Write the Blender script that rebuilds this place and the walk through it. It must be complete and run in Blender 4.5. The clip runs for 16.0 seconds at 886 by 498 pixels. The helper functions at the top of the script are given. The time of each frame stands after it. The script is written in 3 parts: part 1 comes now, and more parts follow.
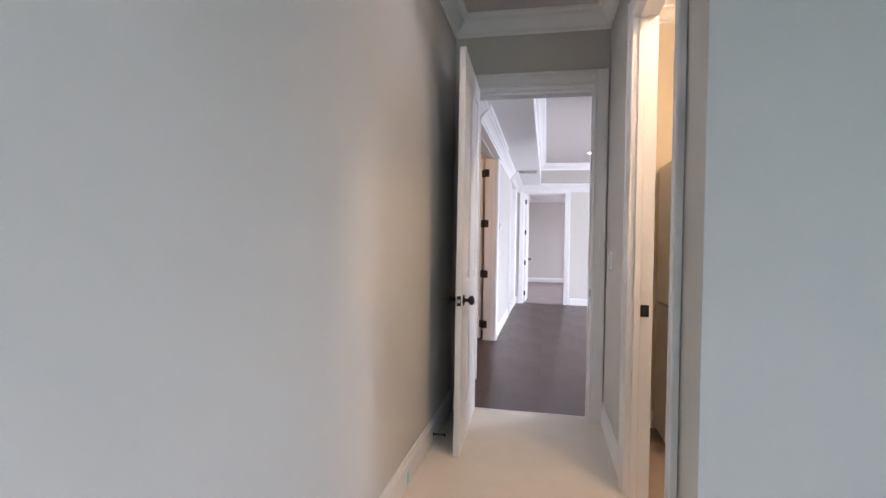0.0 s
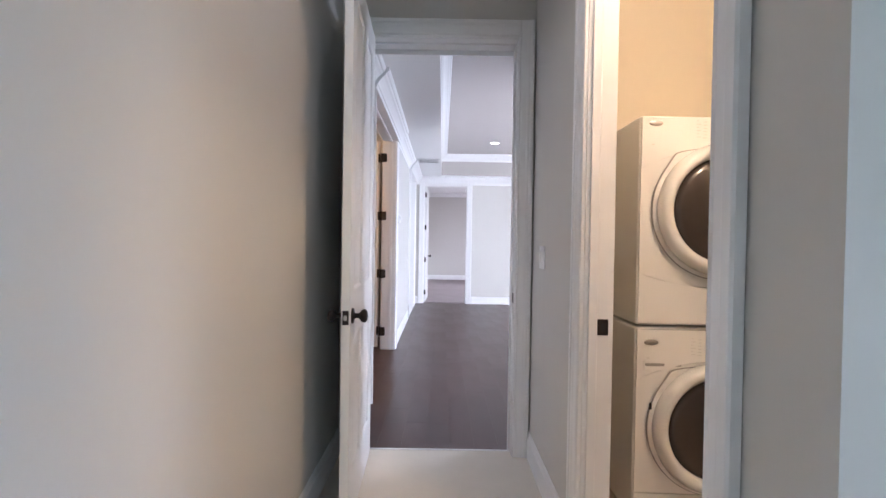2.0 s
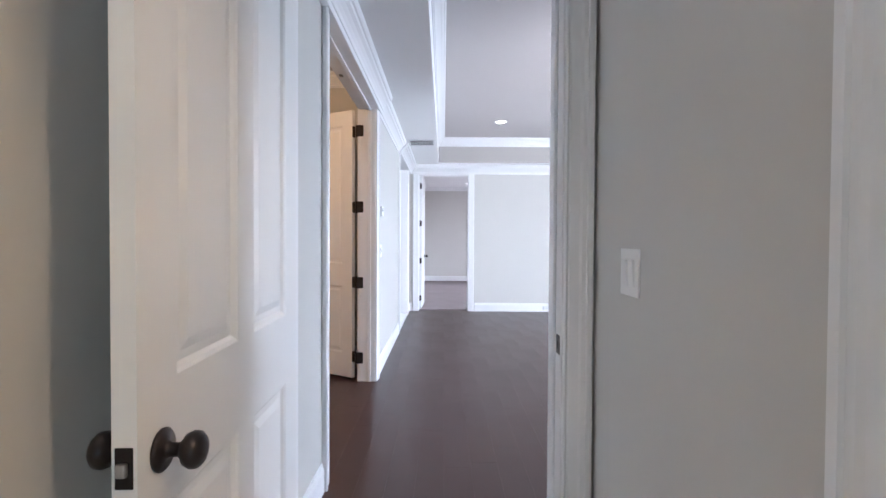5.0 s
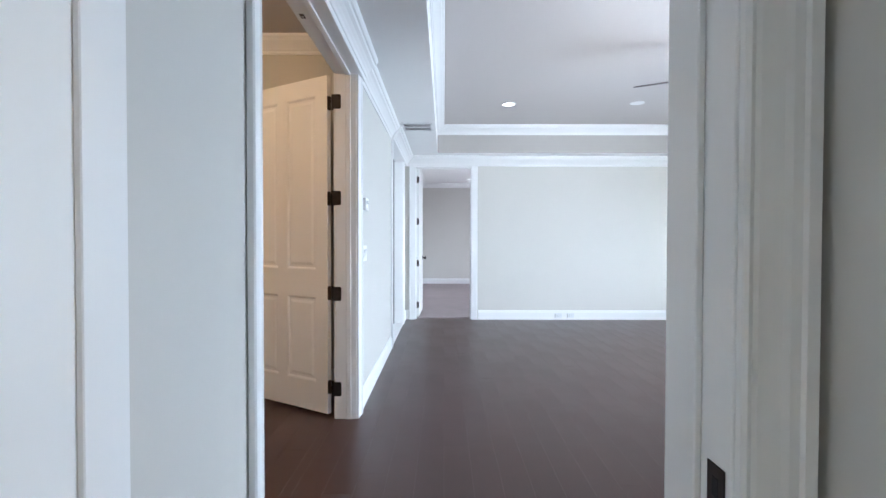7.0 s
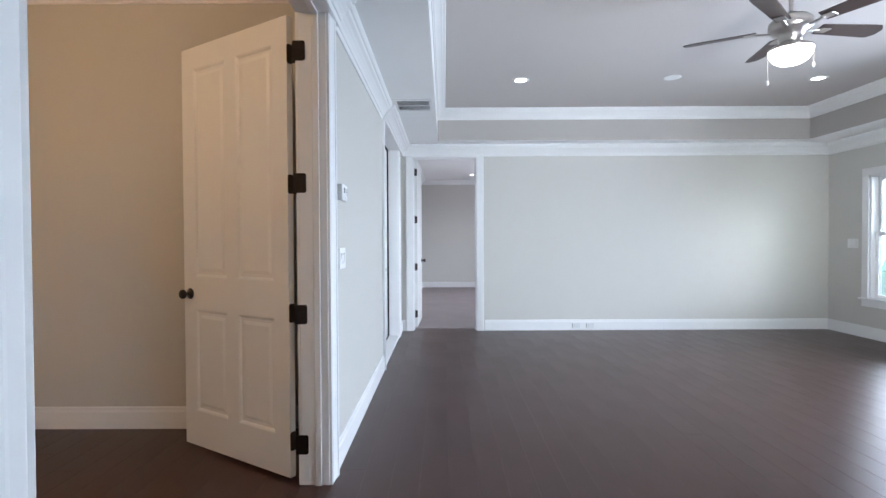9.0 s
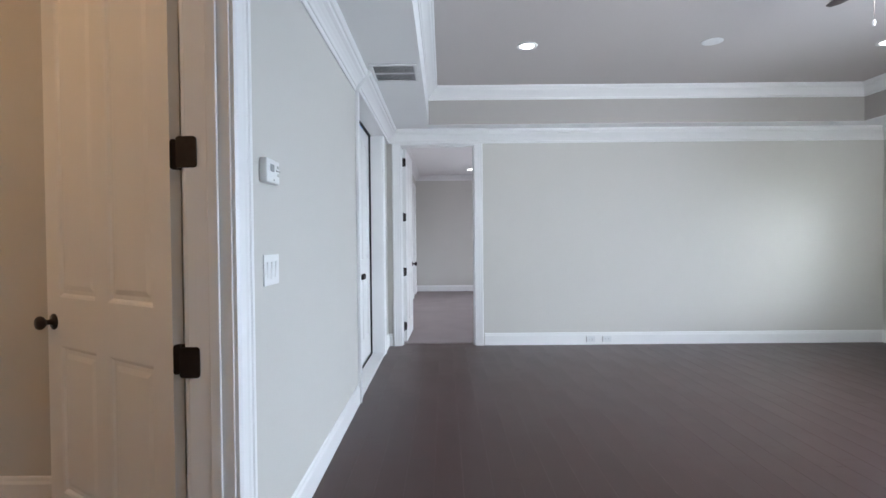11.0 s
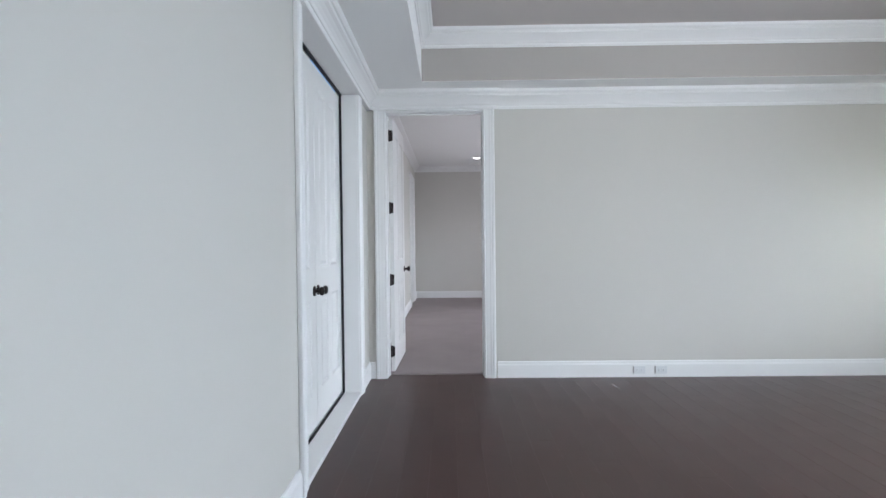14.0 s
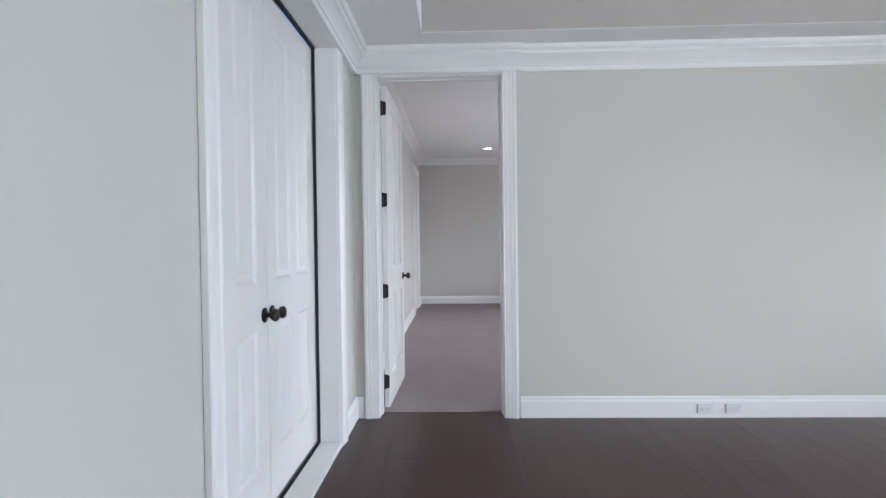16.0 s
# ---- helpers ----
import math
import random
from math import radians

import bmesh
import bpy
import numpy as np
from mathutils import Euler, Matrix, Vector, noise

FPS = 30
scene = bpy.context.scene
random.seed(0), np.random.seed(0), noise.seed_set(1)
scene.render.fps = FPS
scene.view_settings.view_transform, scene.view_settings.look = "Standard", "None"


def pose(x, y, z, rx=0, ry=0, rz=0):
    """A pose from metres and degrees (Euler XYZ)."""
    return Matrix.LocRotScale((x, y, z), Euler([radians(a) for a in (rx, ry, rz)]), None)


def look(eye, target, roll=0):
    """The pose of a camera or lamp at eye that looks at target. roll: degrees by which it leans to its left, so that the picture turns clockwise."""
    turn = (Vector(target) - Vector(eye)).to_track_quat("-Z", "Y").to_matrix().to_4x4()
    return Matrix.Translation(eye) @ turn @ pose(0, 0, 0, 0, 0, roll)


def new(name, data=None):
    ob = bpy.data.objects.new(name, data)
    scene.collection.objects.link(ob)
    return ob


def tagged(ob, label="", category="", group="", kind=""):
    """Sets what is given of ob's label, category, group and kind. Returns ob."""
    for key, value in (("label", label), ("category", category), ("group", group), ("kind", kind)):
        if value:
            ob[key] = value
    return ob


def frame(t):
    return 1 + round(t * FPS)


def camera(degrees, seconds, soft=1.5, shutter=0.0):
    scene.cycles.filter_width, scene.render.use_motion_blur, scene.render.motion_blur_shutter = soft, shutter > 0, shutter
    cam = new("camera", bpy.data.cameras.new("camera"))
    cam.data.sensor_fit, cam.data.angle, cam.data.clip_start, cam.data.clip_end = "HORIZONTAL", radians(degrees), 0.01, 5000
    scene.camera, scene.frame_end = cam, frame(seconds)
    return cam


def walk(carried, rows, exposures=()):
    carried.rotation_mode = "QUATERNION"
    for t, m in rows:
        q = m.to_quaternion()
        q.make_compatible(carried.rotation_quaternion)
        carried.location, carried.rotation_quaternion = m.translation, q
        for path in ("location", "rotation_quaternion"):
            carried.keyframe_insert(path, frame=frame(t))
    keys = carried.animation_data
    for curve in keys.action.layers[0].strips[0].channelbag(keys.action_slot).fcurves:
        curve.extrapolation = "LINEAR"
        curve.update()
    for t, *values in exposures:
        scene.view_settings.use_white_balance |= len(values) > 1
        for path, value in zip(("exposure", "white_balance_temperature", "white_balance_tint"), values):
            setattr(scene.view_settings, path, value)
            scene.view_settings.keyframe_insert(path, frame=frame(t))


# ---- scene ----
cam = camera(83.0, 16.0, soft=1.5)
# seconds, eye, target, roll
PATH = [
    (0, (-0.009, -0.077, 1.293), (-0.413, 1.882, 1.269), 1.0),
    (0.5, (-0.022, 0.119, 1.299), (-0.198, 2.111, 1.27), 1.1),
    (1, (-0.05, 0.318, 1.289), (-0.103, 2.317, 1.262), 1.1),
    (1.5, (-0.09, 0.541, 1.277), (-0.111, 2.541, 1.247), 1.1),
    (2, (-0.113, 0.767, 1.274), (-0.11, 2.767, 1.244), 0.9),
    (2.5, (-0.081, 1.008, 1.281), (-0.068, 3.008, 1.248), 0.5),
    (3, (-0.057, 1.209, 1.281), (-0.052, 3.209, 1.249), 0.5),
    (5.5, (-0.059, 2.375, 1.279), (-0.06, 4.375, 1.239), 0.3),
    (6, (-0.088, 2.598, 1.285), (-0.087, 4.598, 1.247), 0.3),
    (6.5, (-0.073, 2.835, 1.273), (-0.073, 4.835, 1.235), 0.2),
    (7, (-0.05, 3.081, 1.272), (-0.053, 5.081, 1.234), 0.1),
    (7.5, (-0.068, 3.319, 1.268), (-0.07, 5.318, 1.228), 0.1),
    (8, (-0.089, 3.545, 1.266), (-0.093, 5.545, 1.23), -0.1),
    (8.5, (-0.08, 3.786, 1.265), (-0.085, 5.786, 1.23), -0.2),
    (11, (0.015, 5.003, 1.273), (0.011, 7.003, 1.238), -0.5),
    (11.5, (0.035, 5.233, 1.253), (0.031, 7.233, 1.219), -0.4),
    (12, (0.023, 5.489, 1.256), (0.02, 7.489, 1.223), -0.4),
    (12.5, (0.064, 5.699, 1.247), (0.05, 7.699, 1.212), -0.6),
    (13, (0.093, 5.983, 1.247), (0.078, 7.982, 1.215), -0.7),
    (13.5, (0.105, 6.234, 1.236), (0.082, 8.234, 1.206), -0.6),
    (14, (0.075, 6.497, 1.247), (0.048, 8.497, 1.215), -0.6),
    (14.5, (0.088, 6.748, 1.253), (0.049, 8.748, 1.217), -0.7),
    (15, (0.106, 7.005, 1.26), (0.063, 9.005, 1.228), -0.7),
    (15.5, (0.1, 7.252, 1.258), (0.047, 9.251, 1.221), -0.7),
    (16, (0.064, 7.504, 1.255), (0.007, 9.503, 1.222), -0.7),
]
# seconds, stops, kelvin, tint: the clip's camera darkens its picture as it comes into the bright room
EXPOSURES = [(0.0, 0.77, 6020, 25), (2.0, 0.82, 5700, 23), (3.0, 0.86, 5560, 23), (5.5, 0.80, 5540, 16), (7.0, 0.72, 5480, 11), (8.0, 0.56, 5520, 12), (11.0, 0.16, 5740, 13), (14.0, 0.08, 5860, 12), (16.0, 0.06, 5920, 14)]
walk(cam, [(t, look(eye, target, roll)) for t, eye, target, roll in PATH], EXPOSURES)


# ---- world, sun, large lights ----
world = bpy.data.worlds.new("world")
scene.world = world
world.use_nodes = True
wn = world.node_tree.nodes
sky = wn.new("ShaderNodeTexSky")
sky.sky_type, sky.sun_disc = "NISHITA", False
sky.sun_elevation, sky.sun_rotation = radians(55), radians(250)
wn["Background"].inputs["Strength"].default_value = 0.15
world.node_tree.links.new(sky.outputs["Color"], wn["Background"].inputs["Color"])
sun_data = bpy.data.lights.new("sun", "SUN")
sun_data.energy, sun_data.angle, sun_data.color = 5.0, radians(0.6), (1.0, 0.95, 0.88)
sun = new("sun", sun_data)
sun.matrix_world = look((-40, -14.5, 60), (0, 0, 0))


def area_lamp(name, m, sx, sy, watts, colour, spread=180):
    d = bpy.data.lights.new(name, "AREA")
    d.shape, d.size, d.size_y, d.energy, d.color, d.spread = "RECTANGLE", sx, sy, watts, colour, radians(spread)
    ob = new(name, d)
    ob.matrix_world = m
    return ob


WARM = (1.0, 0.74, 0.45)
# skylight in the great room's windows that stay out of view
area_lamp("window_light", look((5.24, 7.27, 1.35), (0, 7.5, 1.25)), 1.25, 1.5, 84, (0.86, 0.945, 1.0), 132)
area_lamp("window_light", look((2.2, 3.96, 1.35), (2.3, 7.92, 2.7)), 1.25, 1.5, 40, (1.0, 0.99, 0.92), 86)
area_lamp("window_light", look((4.1, 3.96, 1.35), (4.45, 11.0, 1.25)), 1.25, 1.6, 2.4, (0.97, 1.0, 0.80), 24)
# skylight in the first room's window and in an unseen window added to the end room
area_lamp("window_light", look((4.14, -0.8, 1.4), (0, -0.8, 2.0)), 1.7, 1.5, 4.7, (0.84, 0.95, 0.97))
area_lamp("window_light", look((1.9, -3.14, 1.4), (0.2, 2.0, 2.4)), 1.7, 1.5, 13.5, (0.56, 0.95, 0.98))
area_lamp("window_light", look((3.14, 14.0, 1.4), (0, 14.0, 1.2)), 1.7, 1.5, 48, (1.0, 0.94, 0.95))


def bulb(name, place, watts, colour, radius=0.08):
    d = bpy.data.lights.new(name, "POINT")
    d.energy, d.color, d.shadow_soft_size = watts, colour, radius
    ob = new(name, d)
    ob.location = place
    return ob


# unseen spot added to lift the light in the hall
hall_data = bpy.data.lights.new("hall_spot", "SPOT")
hall_data.energy, hall_data.color, hall_data.spot_size, hall_data.spot_blend, hall_data.shadow_soft_size = 10, (1.0, 0.90, 0.80), radians(125), 0.8, 0.05
hall_spot = new("hall_spot", hall_data)
hall_spot.matrix_world = look((-0.185, 2.3, 2.97), (-0.185, 2.3001, 0))
bulb("laundry_bulb", (1.0, 1.80, 2.80), 39, WARM)
bulb("side_room_bulb", (-2.4, 5.4, 2.80), 38, (1.0, 0.60, 0.27))


# ---- materials ----
def material(name, colour, rough=0.5, metal=0.0, var=0.06, scale=6.0, bump=0.0, bump_scale=200.0, spec=0.5, coat=0.0, per_object=0.0):
    m = bpy.data.materials.new(name)
    m.use_nodes = True
    nt = m.node_tree
    n, l = nt.nodes, nt.links
    b = n["Principled BSDF"]
    b.inputs["Roughness"].default_value, b.inputs["Metallic"].default_value = rough, metal
    b.inputs["Specular IOR Level"].default_value, b.inputs["Coat Weight"].default_value = spec, coat
    co = n.new("ShaderNodeTexCoord")
    big, fine = n.new("ShaderNodeTexNoise"), n.new("ShaderNodeTexNoise")
    big.inputs["Scale"].default_value, big.inputs["Detail"].default_value = scale, 4
    fine.inputs["Scale"].default_value, fine.inputs["Detail"].default_value = bump_scale, 3
    l.new(co.outputs["Object"], big.inputs["Vector"])
    l.new(co.outputs["Object"], fine.inputs["Vector"])
    ramp = n.new("ShaderNodeMapRange")
    ramp.inputs["To Min"].default_value, ramp.inputs["To Max"].default_value = 1 - var, 1 + var
    l.new(big.outputs["Fac"], ramp.inputs["Value"])
    mul = n.new("ShaderNodeVectorMath")
    mul.operation = "SCALE"
    mul.inputs[0].default_value = colour[:3]
    l.new(ramp.outputs["Result"], mul.inputs["Scale"])
    last = mul.outputs["Vector"]
    if per_object:
        info = n.new("ShaderNodeObjectInfo")
        r2 = n.new("ShaderNodeMapRange")
        r2.inputs["To Min"].default_value, r2.inputs["To Max"].default_value = 1 - per_object, 1 + per_object
        l.new(info.outputs["Random"], r2.inputs["Value"])
        m2 = n.new("ShaderNodeVectorMath")
        m2.operation = "SCALE"
        l.new(last, m2.inputs[0])
        l.new(r2.outputs["Result"], m2.inputs["Scale"])
        last = m2.outputs["Vector"]
    l.new(last, b.inputs["Base Color"])
    rr = n.new("ShaderNodeMapRange")
    rr.inputs["To Min"].default_value, rr.inputs["To Max"].default_value = max(0.02, rough - 0.06), min(1, rough + 0.06)
    l.new(big.outputs["Fac"], rr.inputs["Value"])
    l.new(rr.outputs["Result"], b.inputs["Roughness"])
    if bump:
        bp = n.new("ShaderNodeBump")
        bp.inputs["Strength"].default_value, bp.inputs["Distance"].default_value = bump, 0.002
        l.new(fine.outputs["Fac"], bp.inputs["Height"])
        l.new(bp.outputs["Normal"], b.inputs["Normal"])
    return m


def wood_material(name, dark, light, rough):
    m = bpy.data.materials.new(name)
    m.use_nodes = True
    nt = m.node_tree
    n, l = nt.nodes, nt.links
    b = n["Principled BSDF"]
    b.inputs["Specular IOR Level"].default_value = 0.43
    co, info, add, mp = n.new("ShaderNodeTexCoord"), n.new("ShaderNodeObjectInfo"), n.new("ShaderNodeVectorMath"), n.new("ShaderNodeMapping")
    comb = n.new("ShaderNodeCombineXYZ")
    sc = n.new("ShaderNodeMath")
    sc.operation = "MULTIPLY"
    sc.inputs[1].default_value = 37.0
    l.new(info.outputs["Random"], sc.inputs[0])
    for k in ("X", "Y"):
        l.new(sc.outputs["Value"], comb.inputs[k])
    l.new(co.outputs["Object"], add.inputs[0])
    l.new(comb.outputs["Vector"], add.inputs[1])
    mp.inputs["Scale"].default_value = (1.0, 0.06, 1.0)
    l.new(add.outputs["Vector"], mp.inputs["Vector"])
    grain, cloud = n.new("ShaderNodeTexNoise"), n.new("ShaderNodeTexNoise")
    grain.inputs["Scale"].default_value, grain.inputs["Detail"].default_value = 70, 6
    cloud.inputs["Scale"].default_value, cloud.inputs["Detail"].default_value = 1.8, 3
    l.new(mp.outputs["Vector"], grain.inputs["Vector"])
    l.new(co.outputs["Object"], cloud.inputs["Vector"])
    mix = n.new("ShaderNodeMix")
    mix.data_type = "RGBA"
    mix.inputs["A"].default_value, mix.inputs["B"].default_value = (*dark, 1), (*light, 1)
    half = n.new("ShaderNodeMath")
    half.operation = "MULTIPLY_ADD"
    half.inputs[1].default_value, half.inputs[2].default_value = 0.20, 0.14
    l.new(info.outputs["Random"], half.inputs[0])
    tot = n.new("ShaderNodeMath")
    tot.operation = "MULTIPLY_ADD"
    tot.inputs[1].default_value = 0.55
    l.new(grain.outputs["Fac"], tot.inputs[0])
    l.new(half.outputs["Value"], tot.inputs[2])
    l.new(tot.outputs["Value"], mix.inputs["Factor"])
    l.new(mix.outputs["Result"], b.inputs["Base Color"])
    rr = n.new("ShaderNodeMapRange")
    rr.inputs["To Min"].default_value, rr.inputs["To Max"].default_value = rough - 0.08, rough + 0.1
    l.new(cloud.outputs["Fac"], rr.inputs["Value"])
    l.new(rr.outputs["Result"], b.inputs["Roughness"])
    bp = n.new("ShaderNodeBump")
    bp.inputs["Strength"].default_value, bp.inputs["Distance"].default_value = 0.12, 0.002
    l.new(grain.outputs["Fac"], bp.inputs["Height"])
    l.new(bp.outputs["Normal"], b.inputs["Normal"])
    return m


def emitter(name, colour, strength):
    m = bpy.data.materials.new(name)
    m.use_nodes = True
    b = m.node_tree.nodes["Principled BSDF"]
    b.inputs["Base Color"].default_value = (*colour, 1)
    b.inputs["Emission Color"].default_value = (*colour, 1)
    b.inputs["Emission Strength"].default_value = strength
    return m


def glass_material(name):
    m = bpy.data.materials.new(name)
    m.use_nodes = True
    b = m.node_tree.nodes["Principled BSDF"]
    b.inputs["Transmission Weight"].default_value, b.inputs["Roughness"].default_value, b.inputs["IOR"].default_value = 1.0, 0.0, 1.05
    return m


WALL = material("greige_wall_paint", (0.56, 0.545, 0.51), 0.62, var=0.025, scale=1.2, bump=0.06, bump_scale=180)
# shade on the tray's upright sides is put into this darker colour
TRAYSIDE = material("shade_darkened_tray_paint", (0.41, 0.388, 0.365), 0.7, var=0.02, scale=1.0, bump=0.1, bump_scale=200)
BUFF = material("buff_wall_paint", (0.60, 0.535, 0.41), 0.62, var=0.025, scale=1.2, bump=0.06, bump_scale=180)
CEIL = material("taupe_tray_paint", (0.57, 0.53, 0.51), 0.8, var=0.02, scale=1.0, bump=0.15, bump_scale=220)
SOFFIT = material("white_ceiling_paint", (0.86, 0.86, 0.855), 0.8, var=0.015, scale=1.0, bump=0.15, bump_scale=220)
TRIM = material("white_trim_paint", (0.78, 0.78, 0.775), 0.36, var=0.02, scale=3.0)
DOORW = material("white_door_paint", (0.74, 0.737, 0.725), 0.4, var=0.02, scale=4.0)
BRONZE = material("dark_bronze_metal", (0.035, 0.028, 0.026), 0.34, 0.7, var=0.25, scale=40)
BLACK = material("dark_gap_rubber", (0.02, 0.02, 0.022), 0.8, var=0.2)
WOOD = wood_material("dark_brown_wood", (0.037, 0.0148, 0.0122), (0.057, 0.0250, 0.0205), 0.32)
# lightened so the gaps between planks read as thin bevel highlights
SUBFLOOR = material("lightened_subfloor", (0.13, 0.10, 0.09), 0.8, var=0.2)
CARPET_H = material("cream_carpet", (0.70, 0.655, 0.58), 0.95, var=0.07, scale=5, bump=0.7, bump_scale=420, spec=0.1)
CARPET_B = material("grey_taupe_carpet", (0.31, 0.27, 0.27), 0.95, var=0.14, scale=2.2, bump=0.8, bump_scale=380, spec=0.1)
# laundry floor: the lamp's warm tone is put into the colour
FLOOR_L = material("warm_tinted_floor", (0.48, 0.38, 0.30), 0.5, var=0.12, scale=7, bump=0.1)
PLASTIC = material("white_plastic", (0.80, 0.80, 0.79), 0.32, var=0.01)
ENAMEL = material("cream_white_enamel", (0.82, 0.81, 0.775), 0.22, var=0.015, scale=3)
ENAMEL_G = material("grey_white_plastic", (0.68, 0.68, 0.65), 0.22, var=0.02)
OUTLETW = material("pale_grey_plastic", (0.68, 0.69, 0.70), 0.4, var=0.02)
PRINT = material("grey_print", (0.30, 0.29, 0.27), 0.5, var=0.05)
PALEPRINT = material("pale_print", (0.60, 0.58, 0.53), 0.5, var=0.03)
GLASSDK = material("smoked_glass", (0.035, 0.027, 0.024), 0.06, var=0.1)
NICKEL = material("brushed_nickel", (0.46, 0.43, 0.40), 0.30, 0.9, var=0.05, scale=30)
BLADE = material("dark_fan_blade_wood", (0.060, 0.042, 0.038), 0.45, var=0.2, scale=14)
LCD = material("grey_display", (0.22, 0.24, 0.24), 0.3, var=0.05)
VENTIN = material("vent_shade_backing", (0.14, 0.14, 0.145), 0.8, var=0.1)
CYAN = material("pale_cyan_film", (0.30, 0.78, 0.68), 0.35, var=0.05)
GLASS = glass_material("window_glass")
LAMP = emitter("lamp_diffuser", (1.0, 0.93, 0.84), 14.0)
BOWL = emitter("frosted_bowl_glow", (1.0, 0.90, 0.76), 7.0)
DOME = emitter("ceiling_dome_glow", (1.0, 0.76, 0.48), 3.0)
GRASS = material("lawn_grass", (0.035, 0.085, 0.055), 0.9, var=0.4, scale=3, bump=0.8, bump_scale=60)


# ---- building helpers ----
def put(name, bm, mat, smooth=False):
    bmesh.ops.recalc_face_normals(bm, faces=bm.faces)
    me = bpy.data.meshes.new(name)
    bm.to_mesh(me)
    bm.free()
    me.materials.append(mat)
    if smooth:
        for p in me.polygons:
            p.use_smooth = True
    return new(name, me)


def part(name, bm, mat, parent, label="", smooth=False):
    ob = put(name, bm, mat, smooth)
    ob.parent = parent
    if label:
        ob["label"] = label
    return ob


def box(bm, x0, x1, y0, y1, z0, z1, bevel=0.0, segs=2):
    m = Matrix.Translation(((x0 + x1) / 2, (y0 + y1) / 2, (z0 + z1) / 2)) @ Matrix.Diagonal((x1 - x0, y1 - y0, z1 - z0, 1))
    vs = bmesh.ops.create_cube(bm, size=1, matrix=m)["verts"]
    if bevel:
        es = {e for v in vs for e in v.link_edges}
        bmesh.ops.bevel(bm, geom=list(es), offset=bevel, segments=segs, affect="EDGES", profile=0.6)
    return bm


def bbox(x0, x1, y0, y1, z0, z1, bevel=0.0, segs=2):
    return box(bmesh.new(), x0, x1, y0, y1, z0, z1, bevel, segs)


def prism(bm, profile, p0, p1, out, up=(0, 0, 1)):
    """Extrudes a profile of (out, up) pairs from p0 to p1."""
    p0, p1, out, up = Vector(p0), Vector(p1), Vector(out), Vector(up)
    a = [bm.verts.new(p0 + out * u + up * v) for u, v in profile]
    b = [bm.verts.new(p1 + out * u + up * v) for u, v in profile]
    k = len(profile)
    for i in range(k):
        bm.faces.new((a[i], a[(i + 1) % k], b[(i + 1) % k], b[i]))
    bm.faces.new(a[::-1])
    bm.faces.new(b)
    return bm


def turned(bm, profile, m, segs=24):
    """Revolves a profile of (radius, height) pairs about the z axis of m."""
    rings = []
    for r, h in profile:
        if r < 1e-5:
            rings.append([bm.verts.new(m @ Vector((0, 0, h)))])
        else:
            rings.append([bm.verts.new(m @ Vector((r * math.cos(2 * math.pi * i / segs), r * math.sin(2 * math.pi * i / segs), h))) for i in range(segs)])
    for a, b in zip(rings, rings[1:]):
        for i in range(segs):
            j = (i + 1) % segs
            if len(a) == 1 and len(b) > 1:
                bm.faces.new((a[0], b[i], b[j]))
            elif len(b) == 1 and len(a) > 1:
                bm.faces.new((a[i], a[j], b[0]))
            elif len(a) > 1:
                bm.faces.new((a[i], a[j], b[j], b[i]))
    return bm


def grid_solid(xs, ys, zs, solid):
    """One closed mesh of the grid's cells for which solid(x, y, z) of the middle holds."""
    bm, made = bmesh.new(), {}

    def vert(i, j, k):
        if (i, j, k) not in made:
            made[i, j, k] = bm.verts.new((xs[i], ys[j], zs[k]))
        return made[i, j, k]
    full = {(i, j, k) for i in range(len(xs) - 1) for j in range(len(ys) - 1) for k in range(len(zs) - 1)
            if solid((xs[i] + xs[i + 1]) / 2, (ys[j] + ys[j + 1]) / 2, (zs[k] + zs[k + 1]) / 2)}
    sides = (((1, 0, 0), ((1, 0, 0), (1, 1, 0), (1, 1, 1), (1, 0, 1))), ((-1, 0, 0), ((0, 0, 0), (0, 0, 1), (0, 1, 1), (0, 1, 0))),
             ((0, 1, 0), ((0, 1, 0), (0, 1, 1), (1, 1, 1), (1, 1, 0))), ((0, -1, 0), ((0, 0, 0), (1, 0, 0), (1, 0, 1), (0, 0, 1))),
             ((0, 0, 1), ((0, 0, 1), (1, 0, 1), (1, 1, 1), (0, 1, 1))), ((0, 0, -1), ((0, 0, 0), (0, 1, 0), (1, 1, 0), (1, 0, 0))))
    for i, j, k in sorted(full):
        for (di, dj, dk), quad in sides:
            if (i + di, j + dj, k + dk) not in full:
                bm.faces.new([vert(i + p, j + q, k + r) for p, q, r in quad])
    return bm


def cut_wall(name, axis, c0, c1, a0, a1, z0, z1, holes, mat, label):
    """A wall whose thickness runs from c0 to c1; axis is the way that it runs; holes: (start, end, sill, head)."""
    along = sorted({a0, a1, *(h[0] for h in holes), *(h[1] for h in holes)})
    zs = sorted({z0, z1, *(h[2] for h in holes), *(h[3] for h in holes)})

    def solid(a, z):
        return not any(s < a < e and lo < z < hi for s, e, lo, hi in holes)
    if axis == "y":
        bm = grid_solid([c0, c1], along, zs, lambda x, y, z: solid(y, z))
    else:
        bm = grid_solid(along, [c0, c1], zs, lambda x, y, z: solid(x, z))
    return tagged(put(name, bm, mat), label, "wall", kind="structure")


TOP = 3.12
